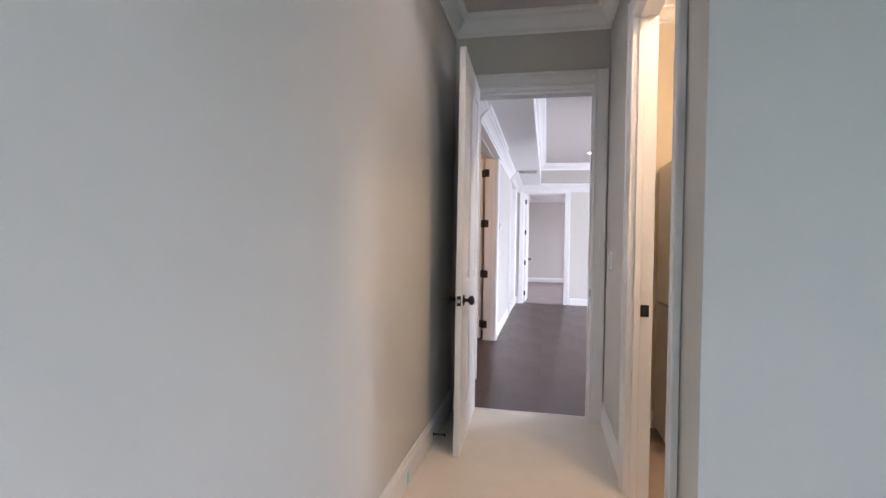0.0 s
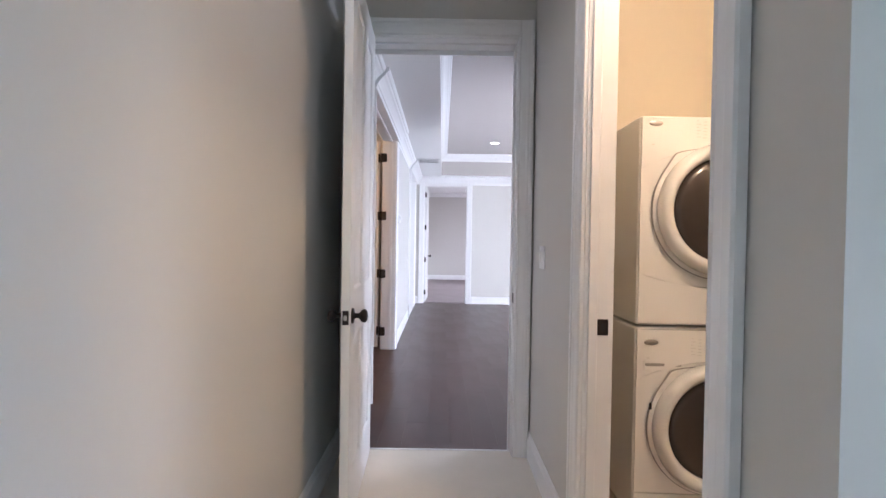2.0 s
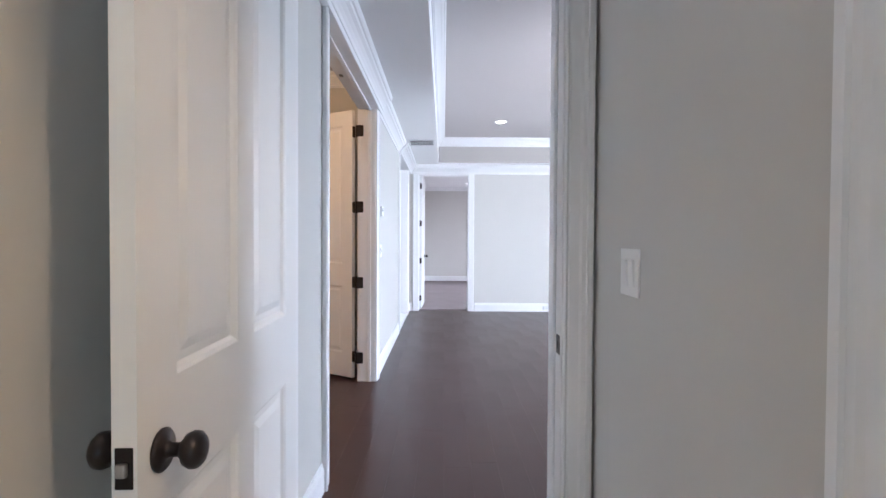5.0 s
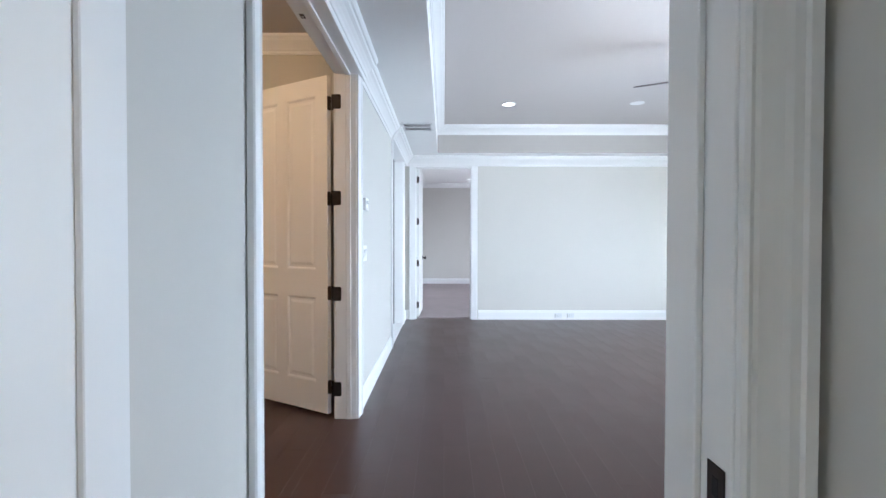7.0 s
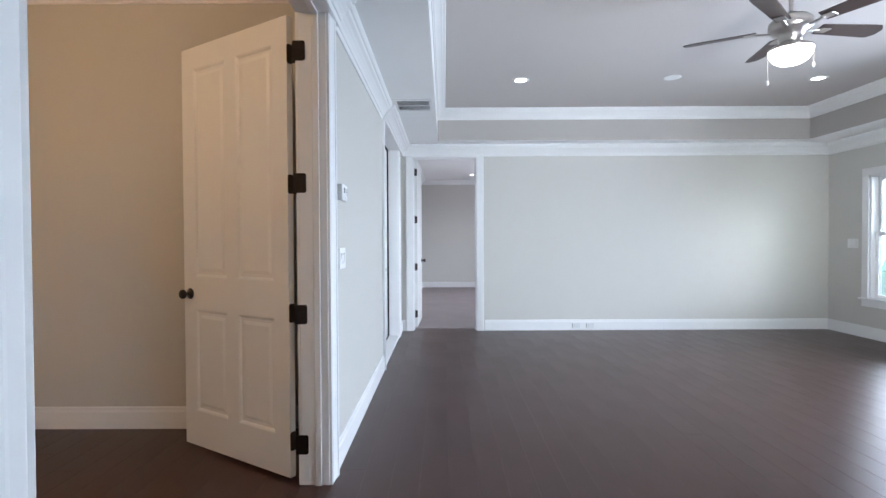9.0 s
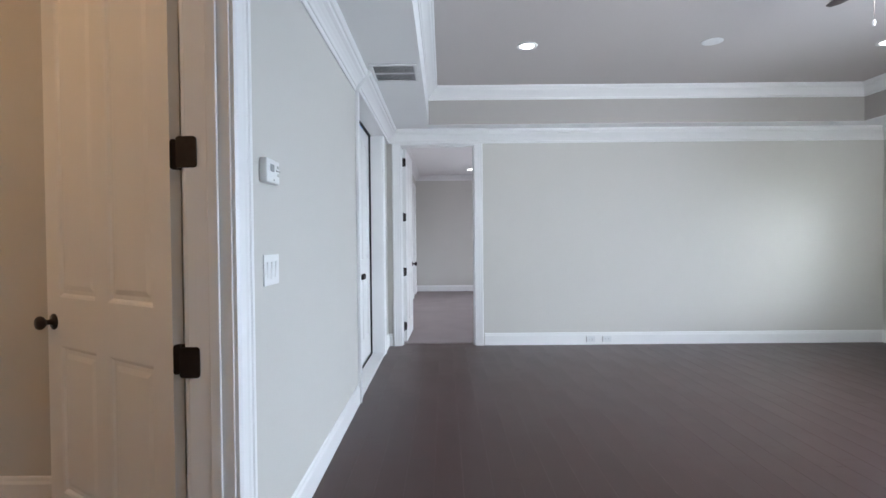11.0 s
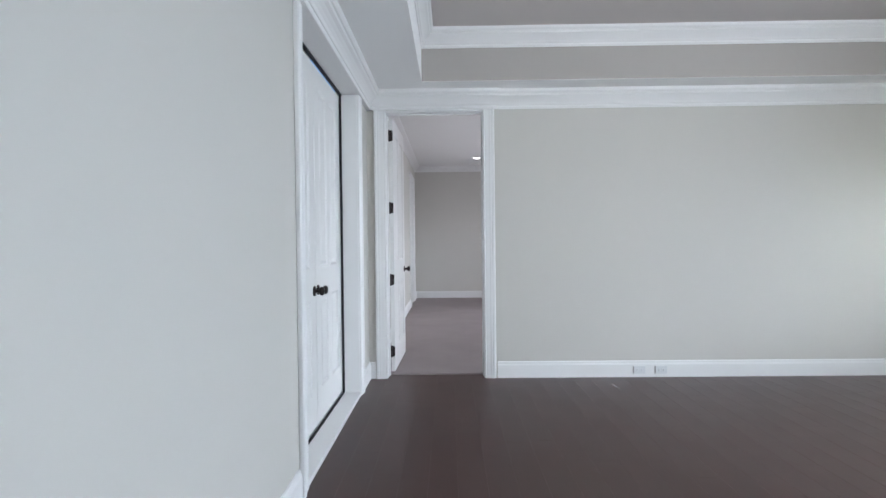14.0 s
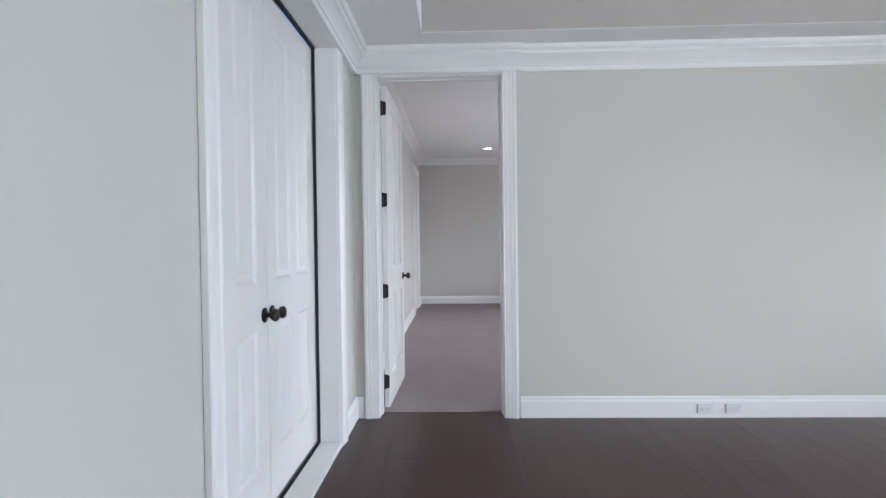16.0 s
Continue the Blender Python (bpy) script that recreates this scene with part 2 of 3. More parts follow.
# ---- large structure: walls ----
cut_wall("wall_hall_west", "y", -0.915, -0.715, -3.2, 3.71, -0.1, TOP, [], WALL, "plain greige painted hall wall")
cut_wall("wall_hall_north", "x", 3.71, 3.89, -0.915, 5.44, -0.1, TOP, [(-0.595, 0.342, -0.1, 2.475), (1.70, 2.85, 0.52, 2.12), (3.50, 4.72, 0.52, 2.12)], WALL, "greige painted wall with the hall doorway")
cut_wall("wall_hall_east", "y", 0.417, 0.522, 1.565, 3.71, -0.1, TOP, [(1.71, 2.65, -0.1, 2.475)], WALL, "greige painted hall wall with laundry doorway")
cut_wall("wall_first_room_north", "x", 1.425, 1.565, 0.417, 4.34, -0.1, TOP, [], WALL, "greige painted wall beside the hall mouth")
cut_wall("wall_first_room_south", "x", -3.34, -3.2, -0.915, 4.34, -0.1, TOP, [(1.0, 2.8, 0.6, 2.2)], WALL, "greige painted wall with a window")
cut_wall("wall_first_room_east", "y", 4.2, 4.34, -3.2, 1.425, -0.1, TOP, [(-1.7, 0.1, 0.6, 2.2)], WALL, "greige painted wall with a window")
cut_wall("wall_laundry_east", "y", 1.487, 1.66, 1.565, 3.71, -0.1, TOP, [], BUFF, "buff painted laundry wall in warm light")
cut_wall("wall_laundry_north", "x", 3.698, 3.709, 0.523, 1.486, -0.09, 2.999, [], BUFF, "buff painted wall behind the laundry machines")
cut_wall("wall_great_room_west", "y", -0.807, -0.667, 3.89, 11.04, -0.1, TOP, [(4.72, 6.635, -0.1, 2.445), (8.98, 10.56, -0.1, 2.46)], WALL, "greige painted wall with two door openings")
cut_wall("wall_great_room_north", "x", 11.04, 11.18, -0.95, 5.44, -0.1, TOP, [(-0.525, 0.411, -0.1, 2.427)], WALL, "long greige painted wall with a doorway")
cut_wall("wall_great_room_east", "y", 5.3, 5.44, 3.89, 11.04, -0.1, TOP, [(6.6, 7.94, 0.52, 2.12), (9.0, 10.37, 0.49, 2.06)], WALL, "greige painted wall with tall windows")
cut_wall("wall_side_room_north", "x", 7.41, 7.55, -3.74, -1.50, -0.1, TOP, [], WALL, "greige painted wall in warm lamplight")
cut_wall("wall_side_room_closet", "x", 7.41, 7.55, -1.50, -0.807, -0.1, TOP, [], WALL, "greige painted wall in warm lamplight")
cut_wall("wall_side_room_west", "y", -3.74, -3.6, 3.89, 7.41, -0.1, TOP, [], WALL, "greige painted wall in warm lamplight")
cut_wall("wall_side_room_south", "x", 3.71, 3.89, -3.74, -0.915, -0.1, TOP, [], WALL, "greige painted wall in warm lamplight")
cut_wall("wall_closet_back", "y", -1.54, -1.40, 7.55, 11.04, -0.1, TOP, [], WALL, "plain wall behind the closet")
cut_wall("wall_end_room_west", "y", -0.81, -0.67, 11.18, 17.37, -0.1, TOP, [(15.95, 16.82, -0.1, 2.46)], WALL, "greige painted bedroom wall with a doorway")
cut_wall("wall_end_room_north", "x", 17.37, 17.51, -0.95, 3.34, -0.1, TOP, [], WALL, "plain greige painted bedroom wall")
cut_wall("wall_end_room_east", "y", 3.2, 3.34, 11.18, 17.37, -0.1, TOP, [(13.1, 14.9, 0.6, 2.2)], WALL, "greige painted bedroom wall with an added unseen window")


def slab(name, x0, x1, y0, y1, z0, z1, mat, label, cat):
    return tagged(put(name, bbox(x0, x1, y0, y1, z0, z1), mat), label, cat, kind="structure")


# ---- ceilings ----
SOF, TRAY = 2.585, 3.0
TX0, TX1, TY0, TY1 = -0.15, 4.80, 4.24, 10.72
# soffit in plain white; tray sides carry their shade in the colour
for nm, lo, hi, mat, lab in (("ceiling_soffit", SOF, SOF + 0.003, SOFFIT, "white painted dropped ceiling border round the tray"), ("ceiling_tray_side", SOF + 0.003, TOP, TRAYSIDE, "upright tray sides coloured darker for their shade")):
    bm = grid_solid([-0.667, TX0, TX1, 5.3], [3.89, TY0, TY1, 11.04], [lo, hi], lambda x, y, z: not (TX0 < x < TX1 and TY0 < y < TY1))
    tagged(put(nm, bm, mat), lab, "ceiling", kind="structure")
# thin panel that puts the window light on this side into its colour
slab("ceiling_tray_side_west", TX0, TX0 + 0.003, TY0, TY1, SOF, TRAY - 0.14, SOFFIT, "upright west tray side coloured white for the window light on it", "ceiling")
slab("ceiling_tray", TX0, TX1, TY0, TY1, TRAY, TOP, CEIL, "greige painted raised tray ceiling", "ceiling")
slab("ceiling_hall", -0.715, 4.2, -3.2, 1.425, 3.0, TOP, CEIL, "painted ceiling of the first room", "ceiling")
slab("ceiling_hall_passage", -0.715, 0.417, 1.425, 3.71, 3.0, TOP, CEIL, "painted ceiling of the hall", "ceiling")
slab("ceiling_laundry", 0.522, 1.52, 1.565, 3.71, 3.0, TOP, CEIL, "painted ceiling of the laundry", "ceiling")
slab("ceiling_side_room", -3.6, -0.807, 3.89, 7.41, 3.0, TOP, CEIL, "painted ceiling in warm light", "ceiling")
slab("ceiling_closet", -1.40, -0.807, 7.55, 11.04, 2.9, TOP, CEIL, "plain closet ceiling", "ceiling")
slab("ceiling_end_room", -0.67, 3.2, 11.18, 17.37, 2.86, TOP, SOFFIT, "smooth painted bedroom ceiling", "ceiling")

# ---- floors ----
slab("floor_hall", -0.715, 0.417, 1.425, 3.782, -0.1, 0.012, CARPET_H, "cream low-pile carpet in the hall", "carpet")
slab("floor_first_room", -0.715, 4.2, -3.2, 1.425, -0.1, 0.012, CARPET_H, "cream low-pile carpet", "carpet")
slab("floor_laundry", 0.417, 1.52, 1.565, 3.71, -0.1, 0.006, FLOOR_L, "laundry floor tinted tan for the warm lamplight", "floor")
slab("floor_end_room", -0.67, 3.2, 11.155, 17.37, -0.1, 0.012, CARPET_B, "grey taupe bedroom carpet", "carpet")
floor_wood = slab("floor_great_room", -0.807, 5.3, 3.782, 11.155, -0.1, -0.0014, SUBFLOOR, "dark brown wood plank floor", "floor")
floor_side = slab("floor_side_room", -3.6, -0.807, 3.89, 7.41, -0.1, -0.0014, SUBFLOOR, "dark brown wood plank floor", "floor")
slab("floor_closet", -1.40, -0.807, 7.55, 11.04, -0.1, 0.0, SUBFLOOR, "dark closet floor", "floor")


# ---- trim ----
BASE = [(0, 0), (0.016, 0), (0.016, 0.112), (0.013, 0.120), (0.010, 0.126), (0.009, 0.140), (0.005, 0.146), (0, 0.148)]
SHOE = [(0.016, 0), (0.030, 0), (0.029, 0.008), (0.024, 0.015), (0.016, 0.018)]
CROWN = [(0, 0), (0.010, 0), (0.014, 0.012), (0.014, 0.026), (0.022, 0.030), (0.030, 0.046), (0.044, 0.064), (0.062, 0.082), (0.080, 0.094), (0.084, 0.108), (0.096, 0.112), (0.104, 0.126), (0.106, 0.146), (0, 0.146)]


def baseboard(p0, p1, out, z=0.0):
    bm = bmesh.new()
    prism(bm, BASE, (*p0, z), (*p1, z), out)
    return tagged(put("baseboard", bm, TRIM), "white painted moulded baseboard along the wall", "baseboard", kind="structure")


def crown(p0, p1, out, ztop, drop=0.146, step=0.0):
    bm = bmesh.new()
    k = drop / 0.146
    prof = [(u + (step if v > -1 else 0), v * k) for u, v in CROWN]
    prof[0], prof[-1] = (0, 0), (0, drop)
    prism(bm, prof, (*p0, ztop - drop), (*p1, ztop - drop), out)
    return tagged(put("trim", bm, TRIM), "white painted stepped crown moulding under the ceiling", "crown moulding", kind="structure")


E, W, N, S = (1, 0, 0), (-1, 0, 0), (0, 1, 0), (0, -1, 0)
baseboard((-0.715, -3.2), (-0.715, 3.71), E, 0.012)
baseboard((0.417, 2.75), (0.417, 3.71), W, 0.012)
baseboard((0.417, 1.425), (0.417, 1.625), W, 0.012)
baseboard((0.39, 1.425), (4.2, 1.425), S, 0.012)
baseboard((-0.667, 3.89), (-0.667, 4.64), E)
baseboard((-0.667, 6.752), (-0.667, 8.90), E)
baseboard((-0.667, 10.64), (-0.667, 11.04), E)
baseboard((-0.667, 11.04), (-0.61, 11.04), S)
baseboard((0.50, 11.04), (5.3, 11.04), S)
baseboard((5.3, 3.89), (5.3, 11.04), W)
baseboard((0.43, 3.89), (5.3, 3.89), N)
baseboard((-3.6, 7.41), (-0.807, 7.41), S)
baseboard((-3.6, 3.89), (-3.6, 7.41), E)
baseboard((-0.67, 11.18), (-0.67, 15.84), E, 0.012)
baseboard((-0.67, 16.93), (-0.67, 17.37), E, 0.012)
baseboard((-0.67, 17.37), (3.2, 17.37), S, 0.012)
baseboard((0.522, 3.71), (1.487, 3.71), S, 0.006)
baseboard((1.487, 1.565), (1.487, 2.95), W, 0.006)

for a, b, st in ((3.89, 4.57, 0), (4.57, 6.775, 0.028), (6.775, 8.88, 0), (8.88, 11.04, 0.028)):
    crown((-0.667, a), (-0.667, b), E, SOF, 0.155, st)
crown((-0.667, 11.04), (0.52, 11.04), S, SOF, 0.155, 0.028)
crown((0.52, 11.04), (5.3, 11.04), S, SOF, 0.155)
crown((5.3, 3.89), (5.3, 11.04), W, SOF, 0.155)
crown((-0.667, 3.89), (5.3, 3.89), N, SOF, 0.155)
crown((TX0, TY0), (TX0, TY1), E, TRAY, 0.14)
crown((TX1, TY0), (TX1, TY1), W, TRAY, 0.14)
crown((TX0, TY1), (TX1, TY1), S, TRAY, 0.14)
crown((TX0, TY0), (TX1, TY0), N, TRAY, 0.14)
crown((-0.715, -3.2), (-0.715, 3.71), E, 3.0, 0.145)
crown((0.417, 1.425), (0.417, 3.71), W, 3.0, 0.145)
crown((-0.715, 3.71), (0.417, 3.71), S, 3.0, 0.145)
crown((0.30, 1.425), (4.2, 1.425), S, 3.0, 0.145)
crown((-3.6, 7.41), (-0.807, 7.41), S, 3.0, 0.145)
crown((-3.6, 3.89), (-3.6, 7.41), E, 3.0, 0.145)
crown((-0.67, 11.18), (-0.67, 17.37), E, 2.86, 0.12)
crown((-0.67, 17.37), (3.2, 17.37), S, 2.86, 0.12)
crown((0.522, 3.71), (1.487, 3.71), S, 3.0, 0.145)
crown((1.487, 1.565), (1.487, 3.71), W, 3.0, 0.145)

# casing across its width (from the opening outwards) and its thickness
CASING = [(0, 0), (0, 0.012), (0.006, 0.016), (0.014, 0.012), (0.020, 0.015), (0.050, 0.018), (0.060, 0.021), (0.074, 0.021), (0.078, 0.026), (0.095, 0.026), (0.100, 0.020), (0.100, 0)]


def door_frame(name, axis, a0, a1, head, c0, c1, sides, label, stop_at=None, z0=0.0, width=None, top_casing=True):
    """Jambs, stops and casings of an opening. axis: the way the wall runs; a0, a1: the clear opening; c0, c1: the wall's faces;
    sides: at which faces (-1, 1) casings stand."""
    root = tagged(new(name), label, "door frame", kind="structure")
    t = 0.03

    def vec(a, c, z):
        return (c, a, z) if axis == "y" else (a, c, z)

    def bx(s, e, d0, d1, lo, hi):
        return bbox(d0, d1, s, e, lo, hi, 0.002, 1) if axis == "y" else bbox(s, e, d0, d1, lo, hi, 0.002, 1)
    e = 0.003
    part("jamb", bx(a0 - t + 0.001, a0, c0 - e, c1 + e, z0, head), TRIM, root)
    part("jamb", bx(a1, a1 + t - 0.001, c0 - e, c1 + e, z0, head), TRIM, root)
    part("head_jamb", bx(a0 - t + 0.001, a1 + t - 0.001, c0 - e, c1 + e, head, head + 0.014), TRIM, root)
    if stop_at is not None:
        part("stop", bx(a0, a0 + 0.011, stop_at - 0.017, stop_at + 0.017, z0, head - 0.011), TRIM, root)
        part("stop", bx(a1 - 0.011, a1, stop_at - 0.017, stop_at + 0.017, z0, head - 0.011), TRIM, root)
        part("stop", bx(a0, a1, stop_at - 0.017, stop_at + 0.017, head - 0.011, head), TRIM, root)
    along = Vector(vec(1, 0, 0))
    for sd in sides:
        face = c1 + e if sd > 0 else c0 - e
        nrm = Vector(vec(0, sd, 0))
        r = 0.005
        for a, way in ((a0 - r, -1), (a1 + r, 1)):
            bm = bmesh.new()
            ww = (width or {}).get(way, 1.0)
            prism(bm, [(u * ww, v) for u, v in CASING], vec(a, face, z0), vec(a, face, head + r + 0.1), along * way, nrm)
            part("casing", bm, TRIM, root)
        if top_casing:
            bm = bmesh.new()
            prism(bm, [(u, v + 0.0005) for u, v in CASING], vec(a0 - r, face, head + r), vec(a1 + r, face, head + r), (0, 0, 1), nrm)
            part("casing", bm, TRIM, root)
    return root


# ---- doors ----
KNOB = [(0, 0), (0.033, 0), (0.034, 0.004), (0.030, 0.008), (0.014, 0.010), (0.011, 0.016), (0.011, 0.028), (0.016, 0.034), (0.025, 0.040), (0.029, 0.049), (0.028, 0.058), (0.021, 0.065), (0.010, 0.068), (0, 0.068)]


def panel_leaf(w, h, th, columns=2):
    """A moulded panel leaf: x along its width from the hinge, y through its thickness, z up."""
    st, mid = 0.115, 0.10
    if columns == 2:
        xs = [0, st, (w - mid) / 2, (w + mid) / 2, w - st, w]
        px = (1, 3)
    else:
        xs = [0, st, w - st, w]
        px = (1,)
    zs = [0, 0.215, 0.83, 1.03, h - 0.13, h]
    pz = (1, 3)
    bm = bmesh.new()
    grid = {}
    for k, y in enumerate((0, th)):
        for i, x in enumerate(xs):
            for j, z in enumerate(zs):
                grid[k, i, j] = bm.verts.new((x, y, z))
    panels = []
    nx, nz = len(xs) - 1, len(zs) - 1
    for k in (0, 1):
        for i in range(nx):
            for j in range(nz):
                q = (grid[k, i, j], grid[k, i + 1, j], grid[k, i + 1, j + 1], grid[k, i, j + 1])
                f = bm.faces.new(q if k == 0 else q[::-1])
                if i in px and j in pz:
                    panels.append(f)
    for i in range(nx):
        for j, flip in ((0, 1), (nz, 0)):
            q = (grid[0, i, j], grid[1, i, j], grid[1, i + 1, j], grid[0, i + 1, j])
            bm.faces.new(q if flip else q[::-1])
    for j in range(nz):
        for i, flip in ((0, 0), (nx, 1)):
            q = (grid[0, i, j], grid[1, i, j], grid[1, i, j + 1], grid[0, i, j + 1])
            bm.faces.new(q if flip else q[::-1])
    bmesh.ops.recalc_face_normals(bm, faces=bm.faces)
    bmesh.ops.inset_individual(bm, faces=panels, thickness=0.012, depth=-0.004)
    bmesh.ops.inset_individual(bm, faces=panels, thickness=0.010, depth=-0.007)
    bmesh.ops.inset_individual(bm, faces=panels, thickness=0.022, depth=0.0)
    bmesh.ops.inset_individual(bm, faces=panels, thickness=0.028, depth=0.006)
    return bm


def door(name, m, w, h, label, hinge_z=(), knob_sides=(-1, 1), knob_x=None, latch=True, columns=2, th=0.036, jamb_plate=None, kz=0.925):
    root = tagged(new(name), label, "door", kind="structure")
    root.matrix_world = m
    leaf = part("leaf", panel_leaf(w, h, th, columns), DOORW, root)
    kx = w - 0.065 if knob_x is None else knob_x
    for sd in knob_sides:
        y = th if sd > 0 else 0.0
        bm = turned(bmesh.new(), KNOB, Matrix.Translation((kx, y, kz)) @ Matrix.Rotation(radians(-90 if sd > 0 else 90), 4, "X"), 28)
        part("door_handle", bm, BRONZE, root, "dark bronze round door knob", True)
    if latch:
        plate = part("latch_plate", bbox(w, w + 0.002, th / 2 - 0.013, th / 2 + 0.013, 0.895, 0.955, 0.0008, 1), BRONZE, root, "dark bronze latch plate")
        part("latch_bolt", bbox(w + 0.002, w + 0.012, th / 2 - 0.007, th / 2 + 0.007, 0.915, 0.935, 0.003), NICKEL, plate)
    inv = m.inverted()
    for z in hinge_z:
        def rounded(bm, ax):
            es = [e for e in bm.edges if abs(e.verts[0].co[ax] - e.verts[1].co[ax]) > 1e-5 and sum(abs(e.verts[0].co[k] - e.verts[1].co[k]) for k in range(3) if k != ax) < 1e-5]
            bmesh.ops.bevel(bm, geom=es, offset=0.011, segments=4, affect="EDGES", profile=0.5)
            return bm
        hg = rounded(bbox(-0.0035, 0.0, 0.0, th, z - 0.05, z + 0.05), 0)
        plate = part("hinge", hg, BRONZE, root, "black bronze butt hinge")
        x0, x1, y0, y1, ax, px_, py_ = jamb_plate
        jp = rounded(bbox(x0, x1, y0, y1, m.translation.z + z - 0.05, m.translation.z + z + 0.05), ax)
        jp.transform(inv)
        part("hinge_leaf", jp, BRONZE, plate)
        pin = turned(bmesh.new(), [(0, -0.056), (0.006, -0.055), (0.0085, -0.049), (0.0085, 0.049), (0.006, 0.055), (0, 0.056)], Matrix.Translation((px_, py_, m.translation.z + z)), 12)
        pin.transform(inv)
        part("hinge_pin", pin, BRONZE, plate, "", True)
    return root


door_frame("door_frame_hall", "x", -0.565, 0.312, 2.46, 3.71, 3.89, (-1, 1), "white painted frame of the hall doorway", 3.795, width={1: 0.90})
door_frame("door_frame_laundry", "y", 1.74, 2.62, 2.46, 0.417, 0.522, (-1,), "white painted frame of the laundry doorway", 0.447)
door_frame("door_frame_side_room", "y", 4.75, 6.605, 2.43, -0.807, -0.667, (1, -1), "white painted frame of a wide doorway", -0.72, width={1: 1.2})
door_frame("door_frame_closet", "y", 9.01, 10.53, 2.43, -0.807, -0.667, (1,), "white painted frame of the closet", None)
door_frame("door_frame_end_room", "x", -0.495, 0.381, 2.412, 11.04, 11.18, (-1, 1), "white painted frame of the bedroom doorway", 11.12)
door_frame("door_frame_bedroom_closet", "y", 15.98, 16.79, 2.44, -0.81, -0.67, (1,), "white painted frame in the bedroom wall", None)

H4 = (0.19, 0.865, 1.54, 2.215)
# hall door, folded back against the wall
door("door_hall", pose(-0.560, 3.72, 0.024, 0, 0, -88.0), 0.872, 2.43, "open white four-panel door with dark bronze knobs", (), (-1, 1))
# side room door, swung into the lamplit room
door("door_side_room", pose(-0.858, 6.668, 0.022, 0, 0, 148.5), 0.935, 2.41, "open white four-panel door with black hinges", H4, (-1, 1), jamb_plate=(-0.838, -0.772, 6.6015, 6.6052, 1, -0.836, 6.626))
# closet pair
door("door_closet_near", pose(-0.805, 9.016, 0.046, 0, 0, 90), 0.7465, 2.364, "closed white panelled closet door leaf", (), (-1,), knob_x=0.705, latch=False, kz=0.885)
door("door_closet_far", pose(-0.841, 10.516, 0.046, 0, 0, -90), 0.7465, 2.364, "closed white panelled closet door leaf", (), (1,), knob_x=0.705, latch=False, kz=0.885)
# bedroom door
door("door_end_room", pose(-0.450, 11.20, 0.022, 0, 0, 88.5), 0.855, 2.38, "open white four-panel bedroom door", H4, (-1, 1), jamb_plate=(-0.4955, -0.491, 11.14, 11.184, 0, -0.482, 11.192))
door("door_bedroom_closet", pose(-0.73, 15.985, 0.02, 0, 0, 90), 0.80, 2.41, "closed white door in the bedroom wall", (), (), latch=False)

# dark gap seals round the closet pair
for x0, x1, y0, y1, z0, z1 in ((-0.804, -0.786, 10.523, 10.5315, 0.03, 2.43), (-0.804, -0.780, 9.011, 10.523, 2.420, 2.4315), (-0.804, -0.786, 9.011, 10.523, 0.026, 0.033)):
    tagged(put("trim", bbox(x0, x1, y0, y1, z0, z1), BLACK), "black rubber seal round the closet doors", "door seal", kind="structure")
# white sill under the closet pair
tagged(put("door_sill", bbox(-0.84, -0.655, 9.012, 10.528, 0.0, 0.028, 0.004), TRIM), "white painted threshold under the closet doors", "threshold", kind="structure")
tagged(put("door_sill", bbox(-0.565, 0.312, 3.775, 3.792, 0.0, 0.016, 0.003), TRIM), "pale strip between carpet and wood", "threshold", kind="structure")

# ---- fixtures ----
def plate_thing(name, m, gangs, label, rocker=True):
    """A wall plate: x across, z up, facing -y of m."""
    root = tagged(new(name), label, "switch")
    root.matrix_world = m
    w = 0.075 + 0.046 * (gangs - 1)
    part("plate", bbox(-w / 2, w / 2, -0.006, 0, -0.060, 0.060, 0.003), PLASTIC, root)
    for i in range(gangs):
        x = (i - (gangs - 1) / 2) * 0.046
        surround = part("frame", bbox(x - 0.0175, x + 0.0175, -0.0075, -0.005, -0.035, 0.035, 0.001, 1), PLASTIC, root)
        bm = bmesh.new()
        prism(bm, [(0.007, -0.031), (0.0085, -0.031), (0.013, 0.031), (0.007, 0.031)], (x - 0.015, 0, 0), (x + 0.015, 0, 0), (0, -1, 0))
        part("rocker", bm, PLASTIC, surround)
    return root


def outlet(name, m):
    """A sideways outlet let into a baseboard: x across, z up, facing -y of m."""
    root = tagged(new(name), "white electrical outlet set sideways in the baseboard", "outlet", "outlets in the baseboard")
    root.matrix_world = m
    part("plate", bbox(-0.057, 0.057, -0.006, 0, -0.035, 0.035, 0.002), OUTLETW, root)
    part("plate_edge", bbox(-0.055, -0.045, -0.0068, -0.005, -0.033, 0.033, 0.0008, 1), PRINT, root, "grey edge of the outlet cover")
    for sx in (-0.02, 0.02):
        face = part("socket", bbox(sx - 0.016, sx + 0.016, -0.0085, -0.005, -0.015, 0.015, 0.002), OUTLETW, root)
        for dz in (-0.006, 0.006):
            part("slot", bbox(sx - 0.004, sx + 0.004, -0.0093, -0.008, dz - 0.0011, dz + 0.0011), BLACK, face)
    return root


plate_thing("light_switch", pose(0.417, 3.405, 1.198, 0, 0, -90), 2, "white double rocker switch on the hall wall")
plate_thing("light_switch", pose(-0.667, 6.968, 1.163, 0, 0, 90), 3, "white triple rocker switch below the thermostat")
plate_thing("light_switch", pose(5.3, 10.62, 1.20, 0, 0, -90), 3, "white switch plate beside the window")
outlet("outlet", pose(1.771, 11.024, 0.066))
outlet("outlet", pose(1.966, 11.024, 0.066))

